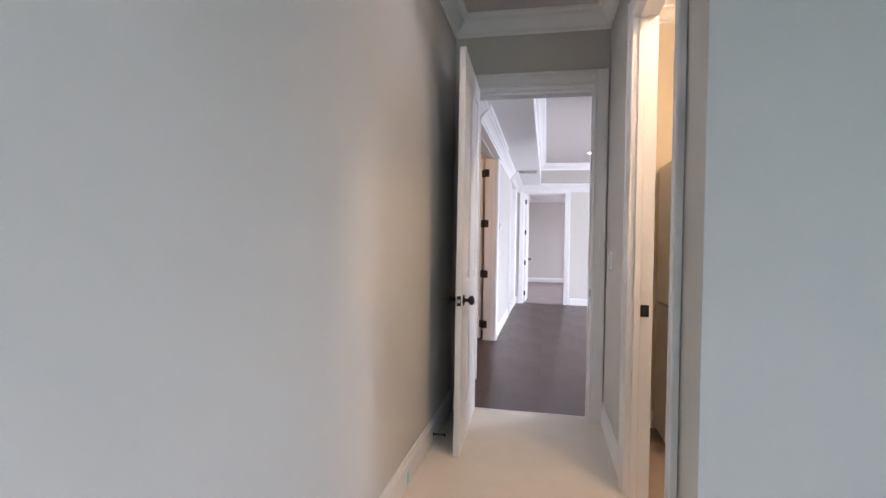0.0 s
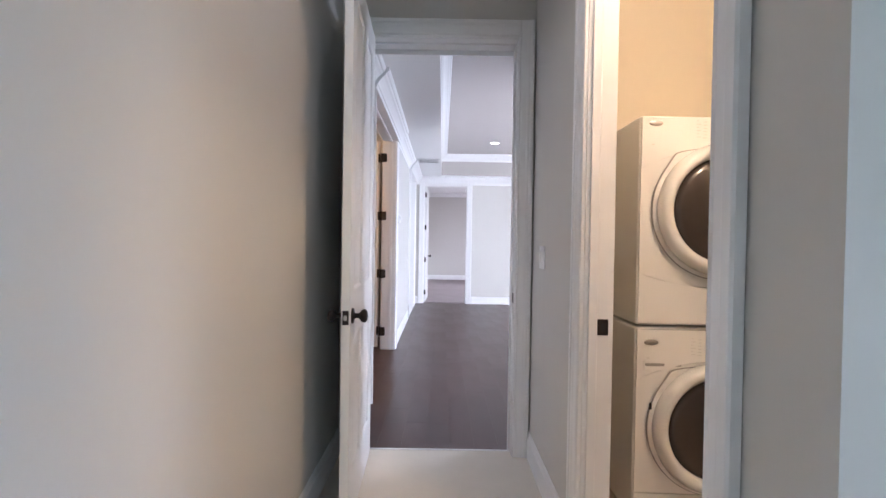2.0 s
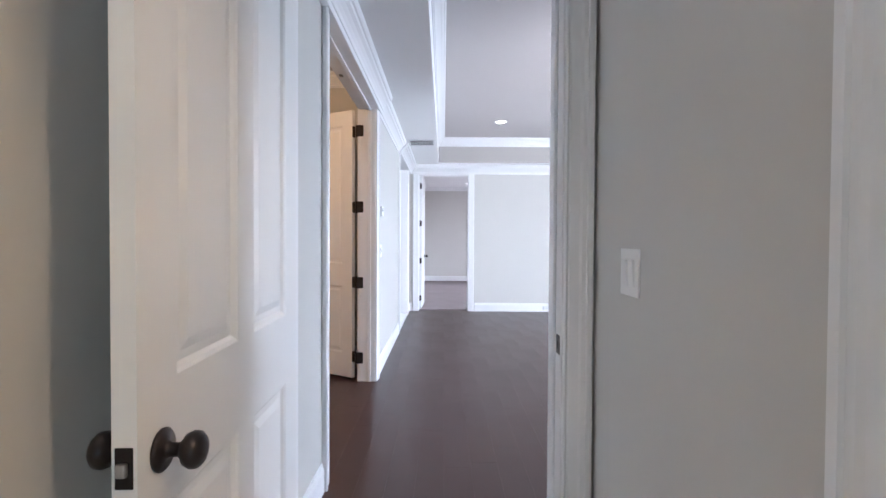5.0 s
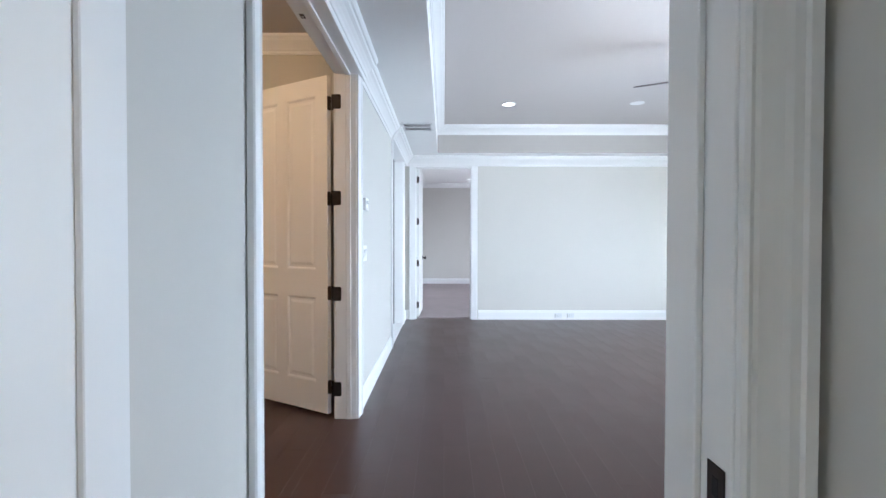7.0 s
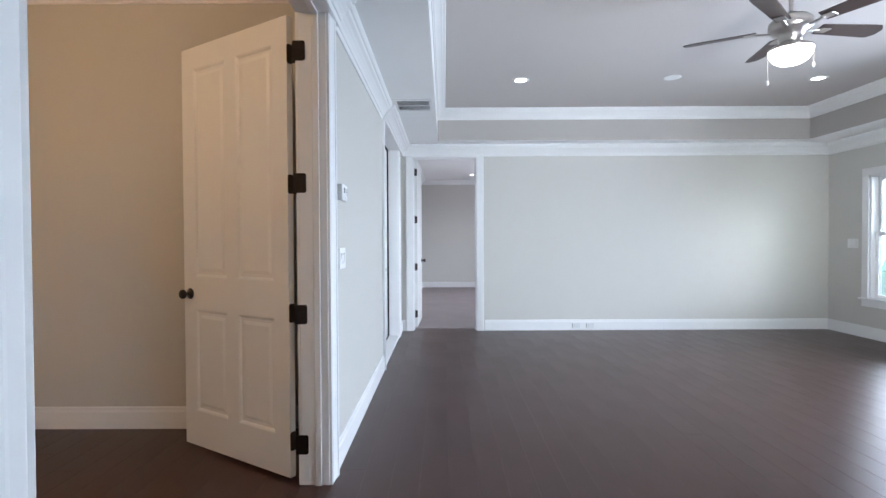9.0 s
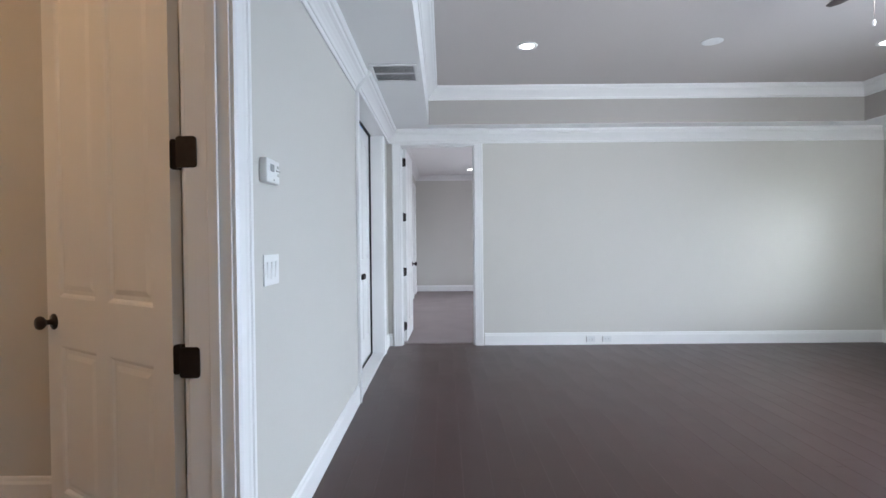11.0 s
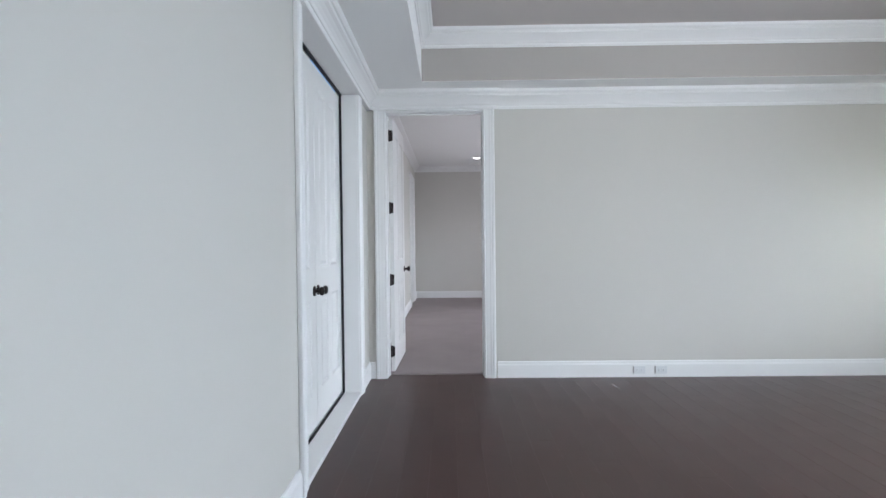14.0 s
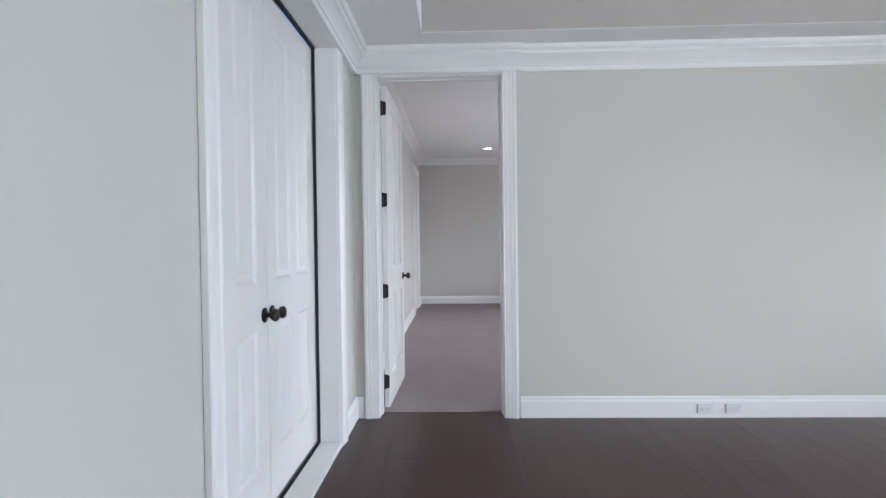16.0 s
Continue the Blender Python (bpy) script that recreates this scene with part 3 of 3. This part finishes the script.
# thermostat
thermostat = tagged(new("thermostat"), "white plastic thermostat with a small grey display", "thermostat")
thermostat.matrix_world = pose(-0.667, 6.930, 1.542, 0, 0, 90)
part("body", bbox(-0.070, 0.070, -0.03, 0, -0.046, 0.046, 0.006, 3), PLASTIC, thermostat)
part("display", bbox(-0.034, 0.004, -0.0325, -0.029, -0.002, 0.026, 0.001, 1), LCD, thermostat, "grey display")
part("button", bbox(0.042, 0.058, -0.0335, -0.029, 0.016, 0.027, 0.002), ENAMEL_G, thermostat)
part("button", bbox(0.042, 0.058, -0.0335, -0.029, -0.014, -0.003, 0.002), ENAMEL_G, thermostat)
part("slider", bbox(0.030, 0.070, -0.0332, -0.029, 0.004, 0.009, 0.001, 1), PRINT, thermostat)
part("mark", bbox(0.000, 0.012, -0.0308, -0.0295, -0.034, -0.028), PRINT, thermostat)

# return-air grille in the dropped ceiling
grille = tagged(new("ceiling_vent"), "white return-air grille with two rows of slats", "vent")
grille.location = (-0.357, 8.935, SOF)
gx, gy = 0.18, 0.195
# flat sheet coloured dark to give the shade of the duct
part("backing", bbox(-gx, gx, -gy, gy, -0.002, -0.001), VENTIN, grille, "dark sheet for the shade behind the slats")
for x0, x1, y0, y1 in ((-gx, gx, -gy, -gy + 0.026), (-gx, gx, gy - 0.026, gy), (-gx, -gx + 0.026, -gy + 0.026, gy - 0.026), (gx - 0.026, gx, -gy + 0.026, gy - 0.026), (-gx + 0.026, gx - 0.026, -0.008, 0.008)):
    part("frame", bbox(x0, x1, y0, y1, -0.012, -0.002, 0.002, 1), TRIM, grille)
sl = bmesh.new()
prism(sl, [(-0.0034, -0.0025), (-0.0014, -0.0025), (0.0030, -0.011), (0.0010, -0.011)], (0, 0.008, 0), (0, gy - 0.026, 0), (1, 0, 0))
first = part("slat", sl, TRIM, grille)
NSL = 32
for r in (0, 1):
    for i in range(NSL):
        x = -gx + 0.026 + (i + 0.5) * (2 * gx - 0.052) / NSL
        if r == 0 and i == 0:
            first.location = (x, 0, 0)
            continue
        o = new("slat", first.data)
        o.parent, o.location = grille, (x, 0 if r == 0 else -(gy - 0.026) - 0.008, 0)


# recessed lamps
def downlight(x, y, z):
    root = tagged(new("recessed_light"), "lit round recessed ceiling light with white trim", "ceiling light", "recessed ceiling lights")
    root.location = (x, y, z)
    part("trim_ring", turned(bmesh.new(), [(0.062, -0.004), (0.068, -0.010), (0.088, -0.008), (0.093, -0.001), (0.062, -0.001), (0.062, -0.004)], Matrix.Identity(4), 40), PLASTIC, root, "", True)
    part("diffuser", turned(bmesh.new(), [(0, -0.006), (0.045, -0.0055), (0.0625, -0.003), (0.0625, -0.0012), (0, -0.0012)], Matrix.Identity(4), 40), LAMP, root, "glowing frosted lens", True)
    return root


downlight(0.772, 9.50, TRAY)
downlight(3.98, 9.485, TRAY)
downlight(0.62, 16.3, 2.86)
# out of view, added as the hall spot's fixture
downlight(-0.185, 2.3, 3.0)

cover = tagged(new("ceiling_cover_plate"), "flat pale round cover plate on the tray ceiling", "cover plate")
cover.location = (2.39, 9.44, TRAY)
part("plate", turned(bmesh.new(), [(0, -0.001), (0.088, -0.001), (0.088, -0.004), (0.080, -0.007), (0, -0.008)], Matrix.Identity(4), 40), SOFFIT, cover)
for sx in (-0.04, 0.04):
    part("screw", turned(bmesh.new(), [(0.005, -0.007), (0.005, -0.0088), (0, -0.0092)], Matrix.Translation((sx, 0, 0)), 12), PLASTIC, cover)

# ceiling fan
fan = tagged(new("ceiling_fan"), "brushed nickel ceiling fan, five dark blades and lit bowl", "ceiling fan")
fan.location = (2.30, 7.475, 0)
I4 = Matrix.Identity(4)
part("canopy", turned(bmesh.new(), [(0, 2.999), (0.072, 2.999), (0.074, 2.985), (0.066, 2.955), (0.045, 2.925), (0.020, 2.915), (0, 2.915)], I4, 32), NICKEL, fan, "", True)
part("downrod", turned(bmesh.new(), [(0.013, 2.93), (0.013, 2.79)], I4, 16), NICKEL, fan, "", True)
motor = part("motor", turned(bmesh.new(), [(0, 2.80), (0.030, 2.80), (0.045, 2.785), (0.105, 2.765), (0.132, 2.735), (0.135, 2.70), (0.120, 2.672), (0.085, 2.655), (0.070, 2.62), (0.070, 2.59), (0, 2.59)], I4, 40), NICKEL, fan, "", True)
part("light_fitter", turned(bmesh.new(), [(0.070, 2.60), (0.074, 2.585), (0.128, 2.566), (0.134, 2.558), (0.134, 2.546), (0, 2.546)], I4, 40), NICKEL, fan, "", True)
bowl = part("light_bowl", turned(bmesh.new(), [(0, 2.5455), (0.132, 2.5455), (0.130, 2.530), (0.124, 2.512), (0.105, 2.482), (0.070, 2.460), (0.030, 2.451), (0, 2.449)], I4, 40), BOWL, fan, "glowing frosted glass bowl", True)
for ang in (6, 78, 150, 222, 294):
    rot = Matrix.Rotation(radians(ang), 4, "Z")
    bm = bmesh.new()
    out = []
    for i in range(13):
        u = i / 12
        x = 0.20 + 0.46 * u
        hw = 0.052 + 0.020 * u
        if u > 0.88:
            hw *= math.sqrt(max(0.05, 1 - ((u - 0.88) / 0.13) ** 2))
        out.append((x, hw))
    tilt = Matrix.Rotation(radians(-12), 4, "X")
    lo, hi = [], []
    for sgn, seq in ((1, out), (-1, out[::-1])):
        for x, hw in seq:
            for arr, dz in ((lo, -0.003), (hi, 0.003)):
                arr.append(bm.verts.new(rot @ Matrix.Translation((0, 0, 2.70)) @ tilt @ Vector((x, sgn * hw, dz))))
    bm.faces.new(lo[::-1])
    bm.faces.new(hi)
    for i in range(len(lo)):
        j = (i + 1) % len(lo)
        bm.faces.new((lo[i], lo[j], hi[j], hi[i]))
    blade = part("blade", bm, BLADE, fan, "dark brown wooden fan blade")
    bm = bmesh.new()
    prism(bm, [(-0.012, -0.004), (0.012, -0.004), (0.016, 0.002), (-0.016, 0.002)], (0.10, 0, 2.675), (0.21, 0, 2.690), (0, 1, 0))
    box(bm, 0.20, 0.275, -0.034, 0.034, 2.6885, 2.6945, 0.0025, 1)
    bm.transform(rot)
    part("blade_bracket", bm, NICKEL, blade, "nickel blade bracket")
for px, py, ln in ((-0.112, 0.070, 0.18), (0.108, -0.070, 0.10)):
    ch = part("pull_chain", turned(bmesh.new(), [(0.0022, 2.545), (0.0022, 2.545 - ln)], Matrix.Translation((px, py, 0)), 8), NICKEL, fan, "", True)
    part("pull_knob", turned(bmesh.new(), [(0, 0), (0.006, -0.004), (0.009, -0.018), (0.007, -0.032), (0, -0.036)], Matrix.Translation((px, py, 2.545 - ln)), 14), PLASTIC, ch, "pale pull-chain knob", True)


# unseen lamps that light the laundry and the side room
def dome_light(x, y, z):
    root = tagged(new("ceiling_light"), "round glowing flush ceiling light", "ceiling light")
    root.location = (x, y, z)
    part("base", turned(bmesh.new(), [(0, -0.001), (0.14, -0.001), (0.14, -0.02), (0, -0.02)], I4, 32), PLASTIC, root)
    part("dome", turned(bmesh.new(), [(0.13, -0.02), (0.115, -0.055), (0.07, -0.08), (0, -0.09)], I4, 32), DOME, root, "glowing glass dome", True)


dome_light(1.0, 1.80, 3.0)
dome_light(-2.4, 5.4, 3.0)

# ball catch in the head of the wide doorway
catch = tagged(new("ball_catch"), "dark ball-catch plate in the door head", "ball catch")
catch.location = (-0.785, 5.70, 2.43)
part("plate", bbox(-0.012, 0.012, -0.026, 0.026, -0.0025, 0.0, 0.0008, 1), BRONZE, catch)
part("ball", turned(bmesh.new(), [(0.007, -0.002), (0.006, -0.006), (0.003, -0.008), (0, -0.0085)], Matrix.Identity(4), 14), NICKEL, catch, "", True)

# strike plates on the jambs
def strike(name, m):
    root = tagged(new(name), "dark bronze strike plate on the white jamb", "strike plate")
    root.matrix_world = m
    part("plate", bbox(-0.021, 0.021, -0.002, 0.0, -0.030, 0.030, 0.0008, 1), BRONZE, root)
    part("hole", bbox(-0.007, 0.007, -0.0028, -0.001, -0.013, 0.013, 0.0006, 1), BLACK, root)


strike("strike_plate", pose(0.3115, 3.738, 0.945, 0, 0, -90))
strike("strike_plate", pose(0.486, 2.6195, 0.965, 0, 0, 0))
strike("strike_plate", pose(0.3805, 11.15, 0.95, 0, 0, -90))

# spring door stop on the hall baseboard
stop = tagged(new("door_stop"), "dark bronze door stop on the hall baseboard", "door stop")
stop.matrix_world = Matrix.Translation((-0.699, 3.06, 0.062)) @ Matrix.Rotation(radians(90), 4, "Y")
part("rod", turned(bmesh.new(), [(0, 0), (0.012, 0), (0.012, 0.004), (0.0045, 0.006), (0.0045, 0.070)], I4, 14), BRONZE, stop, "", True)
part("tip", turned(bmesh.new(), [(0.0045, 0.068), (0.009, 0.070), (0.009, 0.080), (0, 0.082)], I4, 14), BLACK, stop, "black rubber tip")
tagged(put("sticker", bbox(-0.6995, -0.6975, 2.445, 2.475, 0.022, 0.085, 0.0006, 1), CYAN), "small pale cyan film tab on the baseboard", "sticker")


# ---- laundry machines ----
def machine(name, x0, y0, z0, w, d, h, label, washer):
    """A front loader with its front at y0 facing -y."""
    root = tagged(new(name), label, "dryer" if not washer else "washing machine")
    root.location = (x0 + w / 2, y0, z0)
    part("body", bbox(-w / 2, w / 2, 0.012, d, 0.0, h, 0.016, 3), ENAMEL, root)

    def bow(x):
        return -0.014 * (1 - (2 * x / w) ** 2)

    # front skin in bowed pieces with thin joints between them
    def bowed(z_lo, z_hi, arc_lo, arc_hi, yb, n=24):
        bm = bmesh.new()
        rows = []
        for i in range(n + 1):
            u = -1 + 2 * i / n
            x = u * (w / 2 - 0.006)
            k = 1 - u * u
            y = bow(x) + yb
            rows.append([bm.verts.new((x, yy, zz)) for yy, zz in ((0.02, z_lo + arc_lo * k), (y, z_lo + arc_lo * k), (y, z_hi + arc_hi * k), (0.02, z_hi + arc_hi * k))])
        for a, b in zip(rows, rows[1:]):
            for k in range(4):
                bm.faces.new((a[k], a[(k + 1) % 4], b[(k + 1) % 4], b[k]))
        bm.faces.new(rows[0])
        bm.faces.new(rows[-1][::-1])
        return bm
    top = h - 0.010
    low = h - 0.232
    if washer:
        part("front_panel", bowed(0.135, low - 0.003, 0, 0.085, 0.006), ENAMEL, root)
        part("toe_panel", bowed(0.012, 0.130, 0, 0, 0.008), ENAMEL, root)
        cz = h - 0.440
    else:
        part("front_panel", bowed(0.230, low - 0.003, -0.055, 0.085, 0.006), ENAMEL, root)
        part("lower_panel", bowed(0.014, 0.226, 0.0, -0.055, 0.004), ENAMEL, root)
        cz = h - 0.417
    panel = part("control_panel", bowed(low, top, 0.085, 0, 0.002), ENAMEL, root, "cream control panel")

    # raised door field: round below, with a broad arched top that meets the control panel
    def field(r):
        pts = [(r * math.cos(radians(a)), r * math.sin(radians(a))) for a in range(150, 391, 6)]
        c = (0.205 + r - 0.30, 0.232 + r - 0.30)
        return pts + [(c[0] * math.cos(math.pi * i / 12), c[1] + 0.032 * math.sin(math.pi * i / 12)) for i in range(13)]

    def plate(r, y_back, y_front):
        bm = bmesh.new()
        prism(bm, [(u, v) for u, v in field(r)], (0, y_back, cz), (0, y_front, cz), (1, 0, 0))
        return bm
    part("door_gap", plate(0.309, -0.004, -0.0112), PRINT, root, "dark joint round the door field")
    part("door_surround", plate(0.305, -0.004, -0.016), ENAMEL, root)
    R = 0.286
    face = Matrix.Translation((0, -0.006, cz)) @ Matrix.Rotation(radians(90), 4, "X")
    dr = part("door", turned(bmesh.new(), [(R, 0.006), (R + 0.004, 0.022), (R, 0.044), (R - 0.012, 0.062), (R - 0.030, 0.070), (R - 0.046, 0.064), (R - 0.056, 0.050), (R - 0.060, 0.030), (R - 0.060, 0.006), (R, 0.006)], face, 72), ENAMEL_G, root, "grey-white door ring", True)
    part("glass", turned(bmesh.new(), [(R - 0.058, 0.030), (R - 0.060, 0.040), (R - 0.09, 0.052), (R - 0.15, 0.060), (0, 0.064)], face, 72), GLASSDK, dr, "dark smoked glass", True)
    fy = bow(0) + 0.002
    kx, kz = (0.022, 0.072) if washer else (-0.002, 0.040)
    up = 0 if washer else 0.02
    kn = part("dial", turned(bmesh.new(), [(0, 0), (0.030, 0), (0.029, 0.006), (0.026, 0.022), (0.022, 0.026), (0, 0.026)], Matrix.Translation((kx, fy, h - kz)) @ Matrix.Rotation(radians(90), 4, "X"), 32), ENAMEL_G, root, "", True)
    part("grip", bbox(kx - 0.007, kx + 0.007, fy - 0.034, fy - 0.020, h - kz - 0.026, h - kz + 0.026, 0.003), ENAMEL, kn)
    bx0 = -w / 2 + 0.068
    bd = turned(bmesh.new(), [(0, 0.004), (0.020, 0.003), (0.027, 0.0), (0, 0.0)], Matrix.Translation((bx0, bow(bx0) + 0.002, h - 0.066 + 1.5 * up)) @ Matrix.Rotation(radians(90), 4, "X") @ Matrix.Diagonal((1.25, 0.5, 1, 1)), 28)
    part("badge", bd, NICKEL, root, "small oval silver badge", True)

    def bar(x, wd, z, ht=0.003):
        yy = bow(x) + 0.002
        z -= up
        part("print_bar", bbox(x, x + wd, yy - 0.0008, yy + 0.004, h - z - ht, h - z), PALEPRINT, panel)
    for i in range(6):
        bar(-0.118, 0.010 + 0.010 * (i % 2), 0.045 + 0.014 * i, 0.0022)
        bar(-0.088, 0.016, 0.049 + 0.014 * i, 0.0022)
        bar(0.062, 0.018 + 0.008 * (i % 2), 0.045 + 0.014 * i, 0.0022)
        bar(0.098, 0.016, 0.049 + 0.014 * i, 0.0022)
    bar(bx0 - 0.02, 0.055, 0.148 if not washer else 0.135)
    if washer:
        for i in range(3):
            for j in range(2):
                if j == 0 or i == 0:
                    bx_ = 0.078 + 0.024 * i
                    part("button", turned(bmesh.new(), [(0, 0.005), (0.006, 0.004), (0.007, 0), (0, 0)], Matrix.Translation((bx_, bow(bx_) + 0.002, h - 0.112 + 0.072 * j)) @ Matrix.Rotation(radians(90), 4, "X"), 14), PLASTIC, panel, "", True)
        part("door_catch", bbox(-0.300, -0.290, -0.020, -0.012, cz + 0.078, cz + 0.108, 0.002, 1), BLACK, root, "black catch in the door joint")
        da, db = -w / 2 + 0.035, -w / 2 + 0.207
        dp = part("detergent_drawer", bbox(da, db, bow(da) - 0.002, 0.004, h - 0.190, h - 0.148, 0.003), ENAMEL, root)
        # raised grey strip; its colour stands for shade inside the pull
        part("pull_shade", bbox(da + 0.006, db - 0.006, bow(da) - 0.0035, bow(da) - 0.001, h - 0.172, h - 0.159, 0.001, 1), PRINT, dp, "grey strip coloured as the finger pull's shade")
    return root


machine("washing_machine", 0.757, 2.99, 0.03, 0.716, 0.70, 0.876, "cream front-loading washing machine under a stacked dryer", True)
machine("clothes_dryer", 0.757, 2.985, 0.915, 0.716, 0.70, 0.932, "cream front-loading dryer stacked on the washer", False)
for fx in (0.84, 1.41):
    for fy_ in (3.06, 3.62):
        part("levelling_foot", turned(bmesh.new(), [(0, 0.006), (0.022, 0.006), (0.022, 0.016), (0.010, 0.018), (0.010, 0.034), (0, 0.034)], Matrix.Translation((fx, fy_, 0)), 14), BLACK, bpy.data.objects["washing_machine"]).matrix_parent_inverse = Matrix.Translation((-(0.757 + 0.358), -2.99, -0.03))



# ---- windows ----
def window(name, axis_x, inward, y0, y1, z0, z1, label, meet=0.5):
    """A double-hung window in a wall that runs along y; axis_x: the wall's inner face; inward: -1 when the room lies towards -x."""
    root = tagged(new(name), label, "window", kind="structure")
    s = -inward

    def bx(nm, d0, d1, a, b, lo, hi, mat=TRIM, parent=root, bev=0.003):
        xs = sorted((axis_x + s * d0, axis_x + s * d1))
        return part(nm, bbox(xs[0], xs[1], a, b, lo, hi, bev, 1), mat, parent)
    bx("window_frame", 0.0, 0.14, y0 + 0.001, y0 + 0.025, z0 + 0.001, z1 - 0.001)
    bx("window_frame", 0.0, 0.14, y1 - 0.025, y1 - 0.001, z0 + 0.001, z1 - 0.001)
    bx("window_frame", 0.0, 0.14, y0 + 0.025, y1 - 0.025, z1 - 0.025, z1 - 0.001)
    bx("window_sill", 0.002, 0.14, y0 + 0.025, y1 - 0.025, z0 + 0.001, z0 + 0.022)
    bx("window_stool", -0.05, -0.001, y0 - 0.11, y1 + 0.11, z0 - 0.006, z0 + 0.018)
    bx("apron", -0.018, -0.001, y0 - 0.09, y1 + 0.09, z0 - 0.09, z0 - 0.008)
    for a, b in ((y0 - 0.09, y0 + 0.008), (y1 - 0.008, y1 + 0.09)):
        bx("casing", -0.022, -0.001, a, b, z0 + 0.02, z1 - 0.008)
    bx("casing", -0.024, -0.001, y0 - 0.092, y1 + 0.092, z1 - 0.008, z1 + 0.09)
    zm = z0 + (z1 - z0) * meet
    for nm, lo, hi, dep in (("lower_sash", z0 + 0.022, zm + 0.02, 0.055), ("upper_sash", zm - 0.02, z1 - 0.025, 0.09)):
        a, b, r = y0 + 0.026, y1 - 0.026, 0.045
        sash = bx(nm, dep, dep + 0.032, a, a + r, lo, hi)
        bx("stile", dep, dep + 0.032, b - r, b, lo, hi, TRIM, sash)
        bx("rail", dep, dep + 0.032, a + r, b - r, lo, lo + r, TRIM, sash)
        bx("rail", dep, dep + 0.032, a + r, b - r, hi - r, hi, TRIM, sash)
        g = bx("pane", dep + 0.014, dep + 0.018, a + r, b - r, lo + r, hi - r, GLASS, sash, 0)
        g.visible_shadow = False
    return root


window("window_1", 5.3, -1, 9.0, 10.37, 0.49, 2.06, "white double-hung window with stool and casing", 0.53)
window("window_2", 5.3, -1, 6.6, 7.94, 0.52, 2.12, "white double-hung window with stool and casing")
for nm, x0, x1 in (("window_3", 1.70, 2.85), ("window_7", 3.50, 4.72)):
    window(nm, 3.89, 1, -x1, -x0, 0.52, 2.12, "white double-hung window with stool and casing").matrix_world = pose(0, 0, 0, 0, 0, 90)
window("window_4", 4.2, -1, -1.7, 0.1, 0.6, 2.2, "white double-hung window in the first room")
w6 = window("window_6", 3.2, -1, -2.8, -1.0, 0.6, 2.2, "white double-hung window in the first room")
w6.matrix_world = Matrix.Rotation(radians(-90), 4, "Z")
# added out of view to let light into the end room
window("window_5", 3.2, -1, 13.1, 14.9, 0.6, 2.2, "white double-hung window added out of view in the bedroom")

# ---- outside ----
g = bmesh.new()
bmesh.ops.create_grid(g, x_segments=1, y_segments=1, size=400, matrix=Matrix.Translation((0, 0, -0.35)))
tagged(put("ground", g, GRASS), "green lawn round the house", "lawn", kind="structure")


bk = bpy.data.materials.new("bright_distance")
bk.use_nodes = True
bn, bl = bk.node_tree.nodes, bk.node_tree.links
bp_ = bn["Principled BSDF"]
bco, bno, bra = bn.new("ShaderNodeTexCoord"), bn.new("ShaderNodeTexNoise"), bn.new("ShaderNodeValToRGB")
bno.inputs["Scale"].default_value, bno.inputs["Detail"].default_value = 1.6, 7
bra.color_ramp.elements[0].position, bra.color_ramp.elements[0].color = 0.42, (0.016, 0.050, 0.045, 1)
bra.color_ramp.elements[1].position, bra.color_ramp.elements[1].color = 0.60, (0.92, 0.98, 1.0, 1)
bl.new(bco.outputs["Object"], bno.inputs["Vector"])
bsep, bmad = bn.new("ShaderNodeSeparateXYZ"), bn.new("ShaderNodeMath")
bmad.operation = "MULTIPLY_ADD"
bmad.inputs[1].default_value = 0.12
bl.new(bco.outputs["Object"], bsep.inputs["Vector"])
bl.new(bsep.outputs["Z"], bmad.inputs[0])
blow = bn.new("ShaderNodeMath")
blow.operation = "SUBTRACT"
blow.inputs[1].default_value = 0.12
bl.new(bno.outputs["Fac"], blow.inputs[0])
bl.new(blow.outputs["Value"], bmad.inputs[2])
bl.new(bmad.outputs["Value"], bra.inputs["Fac"])
bl.new(bra.outputs["Color"], bp_.inputs["Emission Color"])
bp_.inputs["Emission Strength"].default_value = 11.0
bp_.inputs["Base Color"].default_value = (0.3, 0.4, 0.3, 1)
tagged(put("backdrop", bbox(22, 22.2, -12, 45, -0.35, 11), bk), "bright hazy sky and distant trees outside", "backdrop", kind="structure")


# ---- floor planks ----
PW, PL = 0.152, 1.22


def plank_mesh(w, ln):
    bm = bmesh.new()
    c, e = 0.0006, 0.0010
    prof = [(-w / 2 + 0.0004, -0.0012), (-w / 2 + 0.0004, -c), (-w / 2 + 0.0004 + e, 0), (w / 2 - 0.0004 - e, 0), (w / 2 - 0.0004, -c), (w / 2 - 0.0004, -0.0012)]
    prism(bm, prof, (0, 0.0004, 0), (0, ln - 0.0004, 0), (1, 0, 0))
    bmesh.ops.recalc_face_normals(bm, faces=bm.faces)
    me = bpy.data.meshes.new("plank")
    bm.to_mesh(me)
    bm.free()
    me.materials.append(WOOD)
    return me


def lay(parent, x0, x1, y0, y1, seed):
    rnd = random.Random(seed)
    cache = {}
    x = x0
    while x < x1 - 0.005:
        w = min(PW, x1 - x)
        y = y0 - rnd.uniform(0, PL)
        while y < y1 - 0.005:
            a, b = max(y, y0), min(y + PL, y1)
            if b - a > 0.01:
                key = (round(w, 4), round(b - a, 4))
                if key not in cache:
                    cache[key] = plank_mesh(*key)
                o = new("plank", cache[key])
                o.parent, o.location = parent, (x + w / 2, a, 0.0)
            y += PL
        x += w


lay(floor_wood, -0.807, 5.3, 3.785, 11.155, 3)
lay(floor_side, -3.6, -0.807, 3.90, 7.41, 5)
